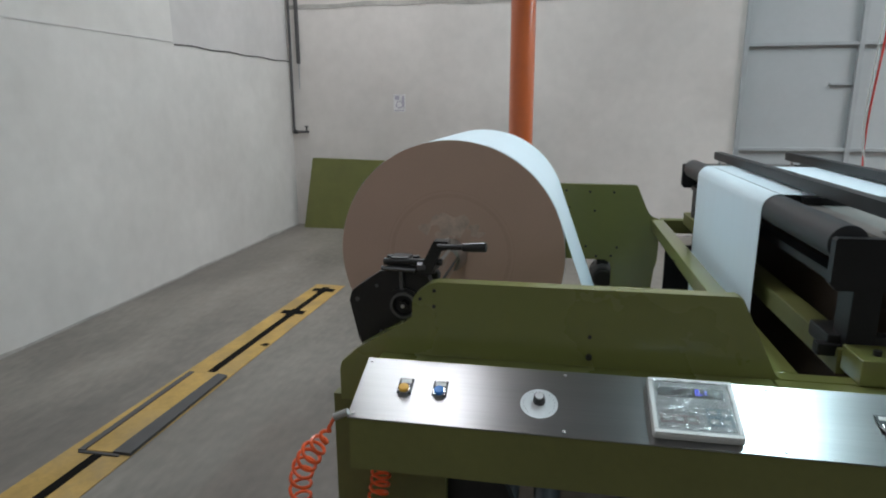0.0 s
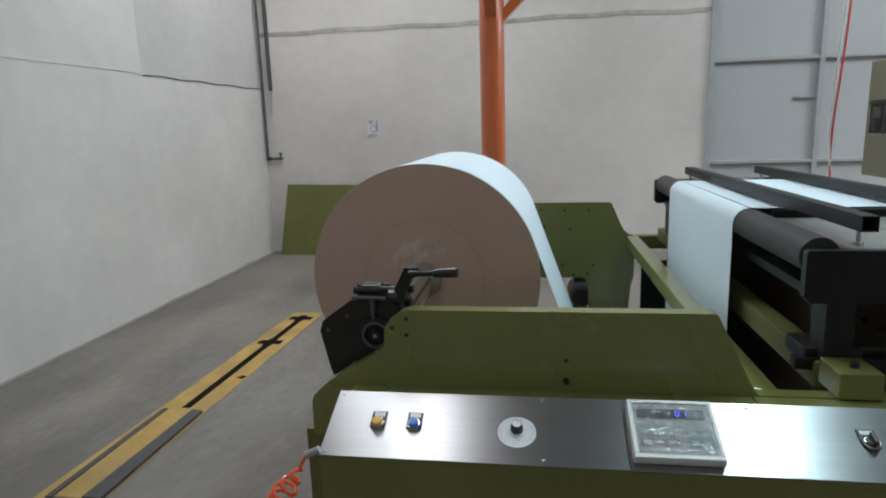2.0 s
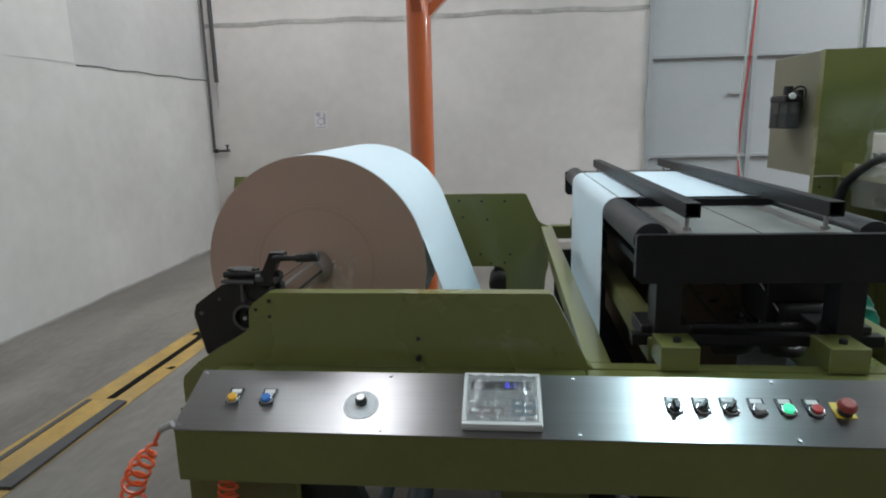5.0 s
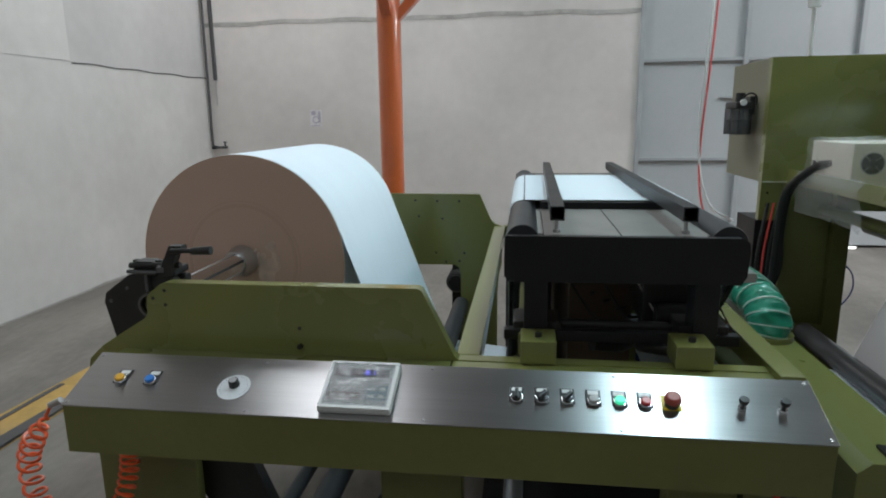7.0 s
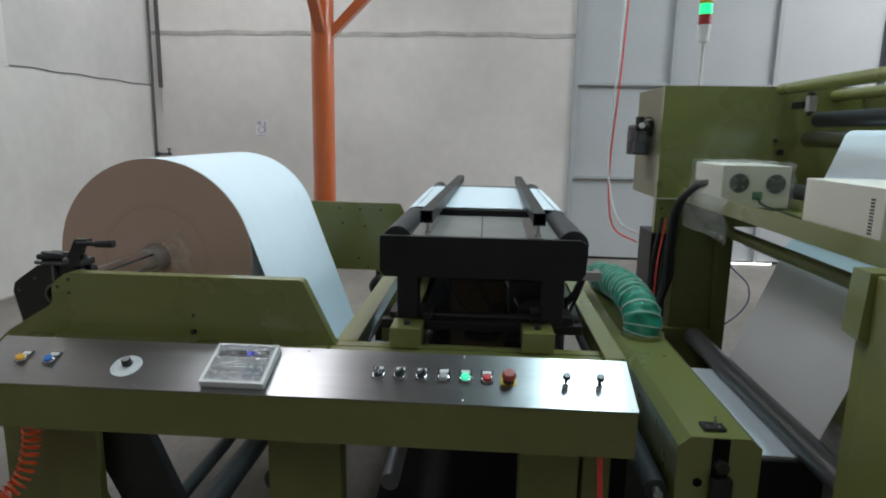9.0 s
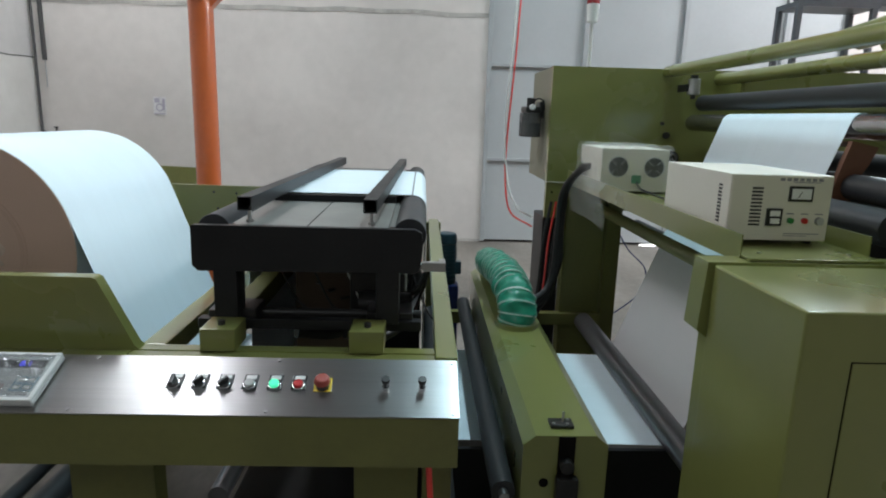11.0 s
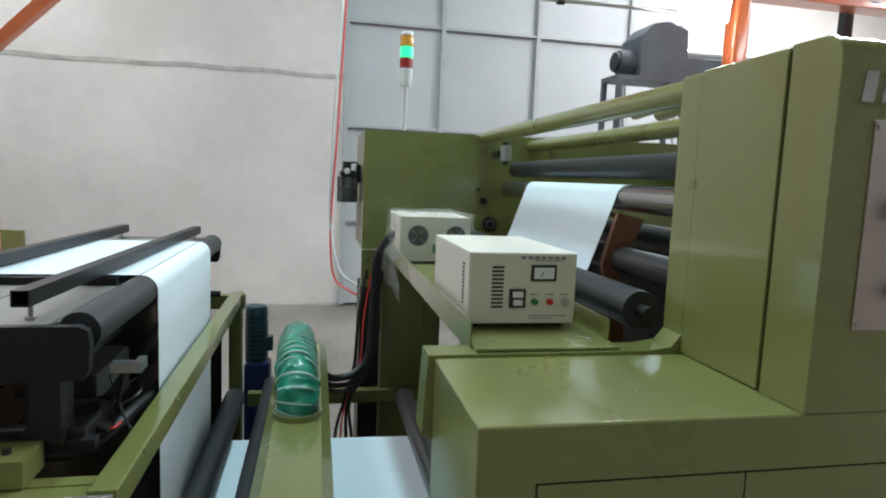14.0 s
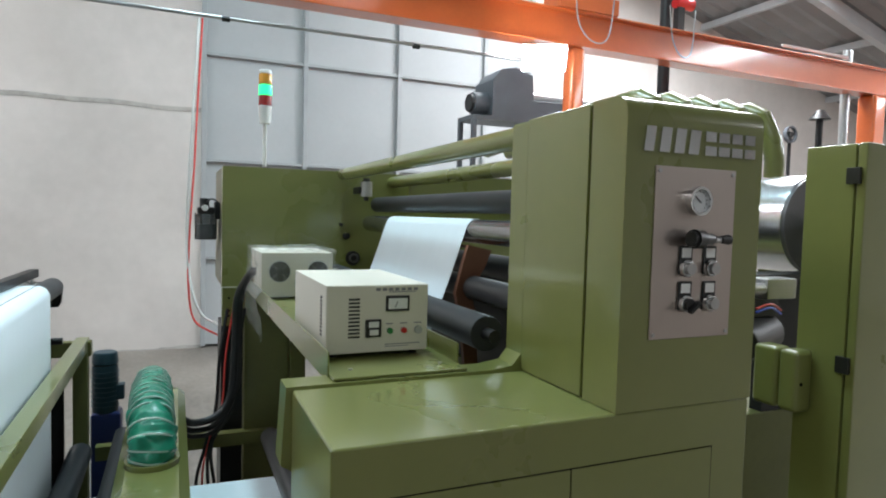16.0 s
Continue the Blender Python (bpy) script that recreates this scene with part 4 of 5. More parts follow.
for i in list(range(4, 36, 8)) + list(range(38, len(dpath) - 2, 5)):
    d = (dpath[i + 1] - dpath[i - 1]).normalized()
    d = (d + Vector((0.12, 0, 0.05))).normalized()
    part("rib", ring(dpath[i], d, 0.081, 0.086, 0.006, 32), HOSE_WIRE, duct, "pale wire rib")
part("flange", ring((1.672, 2.46, 0.748), (0, 0, 1), 0.075, 0.094, 0.02, 36), GREEN, duct, "olive mounting ring")

# ---- coating machine: near side ----
cm = thing("coating_machine", 2.6, 2.4, 0, "large olive coating machine with smooth painted covers and rollers", "machine")
cab = part("cabinet", box(1.998, 3.01, 1.018, 1.412, 0.0, 1.27), GREEN, cm, "olive sheet-steel lower cabinet", bevel=0.006, seg=3)
for x0, x1 in ((2.105, 2.5025), (2.5055, 2.896)):
    part("door", box(x0, x1, 1.0155, 1.03, 0.12, 1.165), GREEN, cab, "flush cabinet door", bevel=0.0015)
part("door_gap", box(2.1025, 2.8985, 1.0172, 1.02, 0.118, 1.1675), SLOT, cab)
part("latch", box(2.462, 2.478, 1.008, 1.0155, 0.8, 0.87), ALU, cab, "grey door latch", bevel=0.003)
frame_poly = [(1.975, 1.09), (1.985, 1.275), (2.528, 1.276), (2.59, 1.285), (2.615, 1.315), (2.615, 1.94), (2.62, 1.946), (3.02, 1.948), (3.02, 0.0), (2.02, 0.0), (2.02, 1.06)]
part("side_frame", prism(frame_poly, "y", 1.418, 1.5), GREEN, cm, "olive steel side frame", bevel=0.004)
head = part("head_cover", box(2.613, 3.01, 1.147, 1.4165, 1.2715, 1.949), GREEN, cm, "olive head cover", bevel=0.004)
front = part("front_cover", prism([(1.133, 1.2715), (1.015, 1.2715), (1.015, 1.905), (1.018, 1.926), (1.027, 1.94), (1.04, 1.948), (1.06, 1.951), (1.133, 1.951)], "x", 2.611, 3.01), GREEN, cm, "olive front cover with rounded top", bevel=0.011, seg=3)
part("joint", box(2.62, 3.003, 1.132, 1.148, 1.28, 1.942), SLOT, cm)
pn = part("control_plate", box(2.69, 2.924, 1.0115, 1.0152, 1.428, 1.806), PANEL_STEEL, cm, "brushed steel control plate", bevel=0.001)
for x in (2.7, 2.914):
    for z in (1.438, 1.796):
        part("screw", rod((x, 1.009, z), (x, 1.012, z), 0.005, seg=10), ALU, pn)
g = (2.807, 1.733)
part("gauge_rim", ring((g[0], 1.004, g[1]), (0, 1, 0), 0.026, 0.032, 0.018, 36), CHROME, pn, "chrome pressure gauge rim", bevel=0.002)
part("gauge_dial", rod((g[0], 1.002, g[1]), (g[0], 1.011, g[1]), 0.027, seg=36), MARBLE, pn, "white gauge dial")
part("gauge_needle", tilted((g[0] - 0.005, 1.0005, g[1] + 0.004), (0.022, 0.0015, 0.0025), (0, 40, 0)), INK, pn)
for k in range(11):
    a = radians(225 - k * 27)
    part("gauge_tick", box(g[0] + 0.021 * math.cos(a) - 0.0012, g[0] + 0.021 * math.cos(a) + 0.0012, 1.0008, 1.002, g[1] + 0.021 * math.sin(a) - 0.0012, g[1] + 0.021 * math.sin(a) + 0.0012), INK, pn)
part("lever_body", rod((2.762, 0.978, 1.65), (2.838, 0.99, 1.65), 0.017, 0.012, seg=20), DARK_PLASTIC, pn, "black valve knob", bevel=0.004)
part("lever_collar", ring((2.785, 0.982, 1.65), (0.99, 0.15, 0), 0.012, 0.021, 0.024, 20), DARK_PLASTIC, pn)
part("lever_stem", rod((2.8, 0.99, 1.65), (2.8, 1.012, 1.65), 0.012), ALU, pn)
part("valve_nut", rod((2.845, 0.99, 1.649), (2.862, 0.992, 1.649), 0.007), ALU, pn)
part("valve_plug", rod((2.862, 0.99, 1.649), (2.892, 0.994, 1.649), 0.008, 0.012), IRON, pn, bevel=0.002)
for i, (x, z) in enumerate(((2.782, 1.584), (2.853, 1.584), (2.784, 1.505), (2.855, 1.505))):
    part("name_plate", box(x - 0.019, x + 0.019, 1.0075, 1.0112, z - 0.014, z + 0.05), DARK_PLASTIC, pn, bevel=0.002)
    part("name_tag", box(x - 0.013, x + 0.013, 1.0062, 1.0074, z + 0.024, z + 0.045), WHITE, pn, "white name tag")
    part("button_bezel", rod((x, 0.996, z), (x, 1.0074, z), 0.018, 0.02, seg=24), CHROME, pn, "chrome button", bevel=0.002)
    part("button_cap", rod((x, 0.988, z), (x, 0.996, z), 0.0135, 0.0145, seg=24), DARK_PLASTIC if i == 2 else ALU, pn, bevel=0.002)
part("selector_grip", tilted((2.79, 0.985, 1.5), (0.009, 0.014, 0.034), (0, 50, 0)), DARK_PLASTIC, pn, bevel=0.002)
# maker's mark, kept to plain chrome shapes
for k, (x, w) in enumerate(((2.668, 0.032), (2.711, 0.034), (2.752, 0.034), (2.793, 0.036))):
    part("emblem_block", prism([(x - w / 2, 1.835), (x + w / 2 - 0.006, 1.835), (x + w / 2, 1.888), (x - w / 2 + 0.006, 1.888)], "y", 1.0085, 1.0155), CHROME, front, "plain chrome emblem block", bevel=0.002)
for k in range(4):
    part("emblem_bar", box(2.826 + k * 0.04, 2.858 + k * 0.04, 1.01, 1.0155, 1.866, 1.888), CHROME, front)
    part("emblem_bar", box(2.826 + k * 0.04, 2.86 + k * 0.04, 1.01, 1.0155, 1.835, 1.856), CHROME, front)

# far side frame and tall box
ff = part("far_frame", prism([(1.982, 1.258), (1.982, 1.926), (4.3, 1.935), (4.3, 0.0), (3.6, 0.0), (3.6, 1.1), (2.45, 1.1), (2.4, 1.258)], "y", 3.55, 3.6), GREEN, cm, "olive far side frame", bevel=0.004)
part("tall_box", box(1.984, 2.6, 3.602, 4.18, 1.258, 1.925), GREEN_GREY, cm, "faded olive box behind the far frame", bevel=0.006)
part("far_leg", box(2.1, 2.34, 3.5, 3.6, 0.0, 1.257), GREEN_DULL, cm, bevel=0.005)
part("far_leg_side", box(2.342, 2.428, 3.46, 3.598, 0.0, 1.25), GREEN_DULL, cm)
part("far_cabinet", box(1.985, 2.1, 3.6, 3.9, 0.0, 1.04), BLACK, cm, "dark lower box")
part("lower_plate", box(1.984, 2.099, 3.556, 3.599, 1.045, 1.2575), GREEN, cm, bevel=0.003)
for z in (1.1, 1.13, 1.2):
    part("hole", rod((2.02, 3.553, z), (2.02, 3.557, z), 0.006, seg=10), SLOT, cm)
part("edge_strip", box(1.984, 2.12, 3.545, 3.551, 1.259, 1.264), IVORY, cm)
for x, z, r in ((2.716, 1.422, 0.042), (2.672, 1.553, 0.02), (2.642, 1.62, 0.01), (2.6, 1.2, 0.015)):
    part("bearing_cap", rod((x, 3.53, z), (x, 3.552, z), r, seg=28), IRON, ff, bevel=0.003)
part("bearing_ring", ring((2.716, 3.527, 1.422), (0, 1, 0), 0.018, 0.028, 0.01, 28), ALU, ff)
for x, z in ((2.65, 1.913), (2.955, 1.88)):
    part("tie_tube", rod((x, 1.49, z), (x, 3.552, z), 0.033, seg=32), GREEN, cm, "olive tie tube")
part("rear_cover", box(2.98, 4.2, 3.3, 3.33, 1.72, 1.92), GREEN, cm)


def machine_roller(x, z, r, y0, y1, material, label):
    b = part("roller", rod((x, y0, z), (x, y1, z), r, seg=40), material, cm, label, bevel=0.003)
    part("journal", rod((x, y0 - 0.05, z), (x, y1 + 0.05, z), r * 0.35), IRON, b)
    return b


machine_roller(2.845, 1.742, 0.043, 1.54, 3.49, ROLLER, "dark rubber nip roller")
machine_roller(2.8, 1.63, 0.045, 1.54, 3.49, SATIN, "satin chrome roller")
machine_roller(2.59, 1.342, 0.053, 1.575, 3.45, ROLLER, "black rubber roller")
machine_roller(2.775, 1.42, 0.045, 1.56, 2.88, ROLLER, "black rubber roller")
machine_roller(2.98, 1.48, 0.05, 1.56, 3.45, IRON, "black roller")
machine_roller(2.532, 1.022, 0.035, 1.5, 3.5, ROLLER_GREY, "grey roller under the shelf")
part("guard_plate", prism([(2.755, 1.05), (2.725, 1.3), (2.7, 1.4), (2.725, 1.5), (2.748, 1.58), (2.845, 1.56), (2.82, 1.497), (2.782, 1.436), (2.77, 1.388), (2.784, 1.328), (2.806, 1.05)], "y", 2.04, 2.062), COPPER_BROWN, cm, "reddish brown guard plate", bevel=0.003)
part("guard_sheet", prism([(2.76, 1.578), (2.845, 1.56), (2.842, 1.555), (2.758, 1.572)], "y", 2.062, 2.9), COPPER_BROWN, cm)
part("bracket_bar", box(2.95, 3.3, 1.9, 1.94, 1.5, 1.56), IRON, cm)
part("rear_base", box(3.03, 3.36, 1.46, 3.5, 0.0, 1.0), GREEN_DULL, cm, bevel=0.006)
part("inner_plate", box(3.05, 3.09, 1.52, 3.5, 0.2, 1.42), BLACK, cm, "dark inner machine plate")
part("oil_bottle", rod((2.757, 3.43, 1.785), (2.757, 3.43, 1.87), 0.034, seg=20), ALU, cm, "clear and silver air regulator", bevel=0.004)
part("regulator_bracket", box(2.712, 2.726, 3.42, 3.55, 1.8, 1.84), IRON, cm, bevel=0.004)
part("regulator_cap", rod((2.757, 3.43, 1.87), (2.757, 3.43, 1.89), 0.02, seg=16), IRON, cm)
part("oil_bottle_neck", rod((2.757, 3.43, 1.76), (2.757, 3.43, 1.79), 0.014, seg=16), IRON, cm)

# shelf between the frames, with the two supply boxes
part("shelf", box(2.1, 2.46, 1.43, 3.5, 1.277, 1.284), GREEN, cm, "olive sheet shelf", bevel=0.002)
part("shelf_flange", prism([(1.478, 1.262), (3.5, 1.262), (3.5, 1.338), (1.478, 1.338)], "x", 2.096, 2.1), GREEN, cm)
part("shelf_flange", box(2.456, 2.46, 1.49, 3.4, 1.2845, 1.338), GREEN, cm)
part("shelf_tube", rod((2.3, 1.48, 1.115), (2.3, 3.5, 1.115), 0.03), GREEN_DULL, cm)
for x in (2.16, 2.41):
    part("rivet", rod((x, 1.5, 1.284), (x, 1.5, 1.288), 0.006, seg=10), ALU, cm)

cb = thing("corona_generator", 2.27, 1.85, 1.2845, "ivory metal supply box with meter, vents and buttons", "power supply")
body = part("case", box(2.122, 2.42, 1.622, 2.09, 1.297, 1.488), IVORY, cb, bevel=0.003)
part("face", box(2.125, 2.417, 1.6185, 1.6215, 1.3, 1.485), IVORY, cb, bevel=0.001)
for k in range(11):
    part("vent_slot", box(2.184, 2.216, 1.6172, 1.6186, 1.341 + k * 0.0105, 1.3465 + k * 0.0105), MESH, cb)
for k in range(11):
    part("vent_slot", box(2.1208, 2.1222, 1.67, 1.69, 1.342 + k * 0.0105, 1.348 + k * 0.0105), MESH, cb)
m_ = part("meter_frame", box(2.29, 2.36, 1.612, 1.6184, 1.413, 1.457), DARK_PLASTIC, cb, "black meter frame", bevel=0.002)
part("meter_face", box(2.297, 2.353, 1.6105, 1.6119, 1.42, 1.45), MARBLE, cb, "white meter face")
part("meter_needle", tilted((2.32, 1.61, 1.433), (0.002, 0.0006, 0.018), (0, 30, 0)), INK, m_)
sw = part("switch_frame", box(2.232, 2.277, 1.61, 1.6184, 1.342, 1.392), DARK_PLASTIC, cb, "black power switch", bevel=0.002)
part("switch_window", box(2.24, 2.269, 1.6085, 1.6099, 1.37, 1.386), WHITE, sw)
part("switch_rocker", box(2.242, 2.267, 1.604, 1.6098, 1.349, 1.364), WHITE, sw, bevel=0.001)
for x, m_k, r in ((2.303, mat("green_cap", (0.03, 0.22, 0.06), 0.35), 0.0085), (2.345, RED, 0.0085), (2.388, GREY_PLASTIC, 0.0115)):
    part("button", rod((x, 1.607, 1.358), (x, 1.6185, 1.358), r, seg=20), m_k, cb, bevel=0.0015)
    part("print_bar", box(x - 0.011, x + 0.011, 1.6178, 1.6184, 1.376, 1.379), INK_GREY, cb)
for k in range(7):
    part("print_bar", box(2.262 + k * 0.0185, 2.275 + k * 0.0185, 1.6178, 1.6184, 1.471, 1.479), INK_GREY, cb)
part("print_bar", box(2.3, 2.38, 1.6178, 1.6184, 1.4665, 1.469), INK_GREY, cb)
part("print_bar", box(2.29, 2.395, 1.6178, 1.6184, 1.318, 1.3205), INK_GREY, cb)
part("print_bar", box(2.29, 2.36, 1.6178, 1.6184, 1.312, 1.314), INK_GREY, cb)
for x in (2.15, 2.39):
    for y in (1.66, 2.05):
        part("foot", rod((x, y, 1.2845), (x, y, 1.2975), 0.012, seg=12), DARK_PLASTIC, cb)

fb = thing("fan_box", 2.27, 3.0, 1.2845, "ivory metal box with two round fans wrapped in film", "power supply")
part("case", box(2.106, 2.434, 2.862, 3.26, 1.292, 1.497), IVORY, fb, bevel=0.004)
for x in (2.188, 2.363):
    f = part("fan", ring((x, 2.8595, 1.41), (0, 1, 0), 0.046, 0.05, 0.006, 32), GREY_PLASTIC, fb, "round fan with a wire guard")
    part("fan_hole", rod((x, 2.859, 1.41), (x, 2.8625, 1.41), 0.0465, seg=32), MESH, f)
    part("hub", rod((x, 2.856, 1.41), (x, 2.8588, 1.41), 0.015, seg=16), IRON, f)
    for k in range(4):
        a = radians(45 + 90 * k)
        part("guard_wire", tilted((x + 0.025 * math.cos(a), 2.8575, 1.41 + 0.025 * math.sin(a)), (0.046, 0.0016, 0.0018), (0, -math.degrees(a), 0)), GREY_PLASTIC, f)
        part("screw", rod((x + 0.06 * math.cos(a), 2.859, 1.41 + 0.06 * math.sin(a)), (x + 0.06 * math.cos(a), 2.8615, 1.41 + 0.06 * math.sin(a)), 0.003, seg=8), ALU, fb)
part("terminal", box(2.256, 2.302, 2.851, 2.8615, 1.332, 1.372), mat("green_terminal", (0.05, 0.22, 0.12), 0.5), fb, "green terminal block", bevel=0.003)
part("film_wrap", crumpled(box(2.088, 2.446, 2.844, 3.27, 1.296, 1.508), 0.02, 0.05, 18), FILM, fb, "loose clear film wrap", smooth=25)
for x in (2.13, 2.41):
    part("foot", box(x - 0.015, x + 0.015, 2.88, 3.2, 1.2845, 1.2925), DARK_PLASTIC, fb)
sup = thing("power_cord", 2.3, 2.5, 1.3, "black power cord lying on the shelf", "cable")
part("strand", tube(smooth_path([(2.28, 2.85, 1.34), (2.29, 2.8, 1.31), (2.33, 2.6, 1.29), (2.3, 2.3, 1.29), (2.28, 2.1, 1.32)]), 0.005, 8), CABLE, sup)

# filter unit, signal tower
fu = thing("filter_regulator", 1.93, 3.8, 1.52, "black air filter unit with a clear bowl", "air filter")
part("bracket", box(1.955, 1.984, 3.76, 3.88, 1.63, 1.73), IRON, fu, bevel=0.004)
part("head", box(1.862, 1.956, 3.7, 3.91, 1.66, 1.7), IRON, fu, bevel=0.012)
part("gauge", rod((1.9, 3.69, 1.695), (1.9, 3.71, 1.695), 0.018, seg=20), WHITE, fu, "small white gauge", bevel=0.003)
part("regulator_knob", rod((1.9, 3.76, 1.7), (1.9, 3.76, 1.75), 0.026), DARK_PLASTIC, fu, bevel=0.003)
for y in (3.746, 3.858):
    bw = part("bowl", rod((1.908, y, 1.52), (1.908, y, 1.66), 0.053, seg=28), GLASS_CUP, fu, "clear plastic bowl")
    part("fluid", rod((1.908, y, 1.522), (1.908, y, 1.6), 0.05, seg=28), IRON, bw)
    part("bowl_foot", ring((1.908, y, 1.522), (0, 0, 1), 0.04, 0.056, 0.012, 28), IRON, bw)
    for k in range(6):
        a = k * math.pi / 3
        part("guard_bar", rod((1.908 + 0.055 * math.cos(a), y + 0.055 * math.sin(a), 1.515), (1.908 + 0.055 * math.cos(a), y + 0.055 * math.sin(a), 1.665), 0.0028, seg=6), IRON, bw)
part("air_line", tube(smooth_path([(1.9, 3.74, 1.715), (1.93, 3.7, 1.745), (1.965, 3.7, 1.73), (1.978, 3.72, 1.68)]), 0.005, 8), CABLE, fu)
tw = thing("signal_tower", 2.22, 3.7, 1.926, "signal tower with amber, lit green and red lenses", "signal light")
part("pole", rod((2.22, 3.69, 1.926), (2.22, 3.69, 2.2), 0.011, seg=16), WHITE_CABLE, tw, "slim white pole")
part("foot", rod((2.22, 3.69, 1.926), (2.22, 3.69, 1.938), 0.022, seg=16), IRON, tw)
part("base", rod((2.22, 3.69, 2.19), (2.22, 3.69, 2.29), 0.031, 0.038, seg=28), WHITE, tw, "white base", bevel=0.003)
for z, m_k, nm in ((2.29, TOWER_RED, "red lens"), (2.35, TOWER_GREEN, "glowing green lens"), (2.412, TOWER_AMBER, "amber lens")):
    part("lens", rod((2.22, 3.69, z + 0.001), (2.22, 3.69, z + 0.059), 0.037, seg=28), m_k, tw, nm, bevel=0.003)
part("cap", rod((2.22, 3.69, 2.472), (2.22, 3.69, 2.495), 0.037, 0.033, seg=28), WHITE, tw, "white cap", bevel=0.004)

# cables beside the far leg
for k, (r, dx) in enumerate(((0.02, 0.0), (0.015, 0.04), (0.012, 0.07))):
    c = thing("cable_bundle", 2.02, 3.42, 0.6, "thick black corrugated cable looping down beside the machine", "cable", "black machine cables")
    part("sleeve", tube(smooth_path([(2.12, 3.05 + 0.1 * k, 1.4), (2.09, 3.2, 1.36), (2.05 + dx * 0.3, 3.38, 1.22), (2.045 + dx * 0.3, 3.42, 1.0), (2.03 + dx * 0.5, 3.42, 0.72 + 0.03 * k), (1.96, 3.4, 0.6 - dx), (1.84, 3.36, 0.58 - dx), (1.76, 3.3, 0.64 - dx)]), r, 12), CABLE, c)
for k in range(4):
    c = thing("thin_cable", 1.98, 3.48, 0.5, ("thin red cable hanging beside the machine leg" if k == 1 else "thin black cable hanging beside the machine leg"), "cable", "thin machine cables")
    x = 1.95 + 0.03 * k
    part("strand", tube(smooth_path([(x + 0.06, 3.5, 1.15), (x + 0.02, 3.47, 0.9), (x, 3.45, 0.62), (x - 0.05 - 0.02 * k, 3.4, 0.45), (x - 0.1, 3.36, 0.25), (x - 0.06, 3.42, 0.02)]), 0.0055 if k == 1 else 0.009, 8), RED_HOSE if k == 1 else CABLE, c)
wl = thing("plastic_sheet", 2.1, 3.0, 1.25, "crumpled clear film hanging off the shelf edge", "plastic film")
part("film", crumpled(sheet([(2.09, 1.345), (2.07, 1.3), (2.075, 1.23), (2.088, 1.17), (2.09, 1.13)], 2.7, 3.35, 0.002), 0.02, 0.09, 8), FILM, wl, smooth=40)

# ---- neighbour cabinet and drum ----
c2 = thing("drive_cabinet", 3.7, 1.3, 0, "tall olive sheet-steel cabinet with black hinges", "cabinet")
part("body", box(3.39, 4.1, 1.044, 1.184, 0.0, 1.907), GREEN, c2, bevel=0.005)
dr = part("door", box(3.389, 4.1, 1.014, 1.039, 0.0, 1.907), GREEN, c2, "flush steel door", bevel=0.005)
for z in (1.316, 1.82):
    part("hinge", box(3.377, 3.3885, 1.024, 1.06, z - 0.022, z + 0.022), DARK_PLASTIC, dr, "black hinge", bevel=0.002)
jb = thing("junction_box", 3.35, 1.2, 1.16, "small olive box with rounded edges fixed to the cabinet", "junction box")
part("back_half", box(3.322, 3.3885, 1.19, 1.27, 1.162, 1.337), GREEN, jb, bevel=0.014, seg=3)
part("front_half", box(3.322, 3.3885, 1.126, 1.186, 1.162, 1.337), GREEN, jb, bevel=0.014, seg=3)
part("keyhole", rod((3.34, 1.1235, 1.245), (3.34, 1.128, 1.245), 0.005), SLOT, jb)
drum = thing("chrome_drum", 3.87, 2.5, 1.7, "large polished chrome drying drum with dark end", "drum")
part("shell", rod((4.05, 1.62, 1.69), (4.05, 3.5, 1.69), 0.195, seg=64), DRUM, drum, bevel=0.004)
part("end_cap", rod((4.05, 1.605, 1.69), (4.05, 1.62, 1.69), 0.19, seg=64), ROLLER_GREY, drum, "dull grey end cap")
part("axle", rod((4.05, 1.45, 1.69), (4.05, 3.56, 1.69), 0.03), ALU, drum)
for z0, z1, y in ((0.0, 1.5, 1.66),):
    st = thing("drum_stand", 3.7, y, 0, "black iron drum support with valves and hoses", "machine frame")
    part("upright", box(3.72, 4.45, 1.55, 1.6, 1.0, 1.49), BLACK, st)
    part("bearing_arm", box(4.0, 4.1, 1.5, 1.549, 1.4, 1.72), BLACK, st)
    part("cross_box", box(3.42, 3.72, 1.5, 1.6, 1.36, 1.48), IRON, st, bevel=0.01)
    part("valve", box(3.56, 3.7, 1.42, 1.5, 1.435, 1.505), ALU, st, "metal valve block", bevel=0.006)
    part("valve_knob", rod((3.5, 1.44, 1.47), (3.56, 1.44, 1.47), 0.02), ALU, st, bevel=0.004)
    part("coupling", rod((3.5, 1.48, 1.28), (3.72, 1.55, 1.3), 0.07), IRON, st, bevel=0.01)
    part("lower_box", box(3.5, 4.6, 1.55, 1.9, 0.0, 0.998), GREEN_DULL, st, bevel=0.01)
    part("top_bar", box(3.5, 4.4, 1.5, 1.62, 1.49, 1.51), IRON, st)
for k in range(3):
    hz = thing("hydraulic_hose", 3.3, 1.4, 0.8, "dark hose hanging behind the small box", "hose", "dark hoses")
    part("tube", tube(smooth_path([(3.42 + 0.03 * k, 1.45, 1.36), (3.3 + 0.02 * k, 1.38, 1.28), (3.22 + 0.03 * k, 1.35, 1.1), (3.24 + 0.03 * k, 1.33, 0.7), (3.3 + 0.02 * k, 1.34, 0.3), (3.35, 1.36, 0.02)]), 0.011, 8), CABLE if k else ROLLER_GREY, hz)
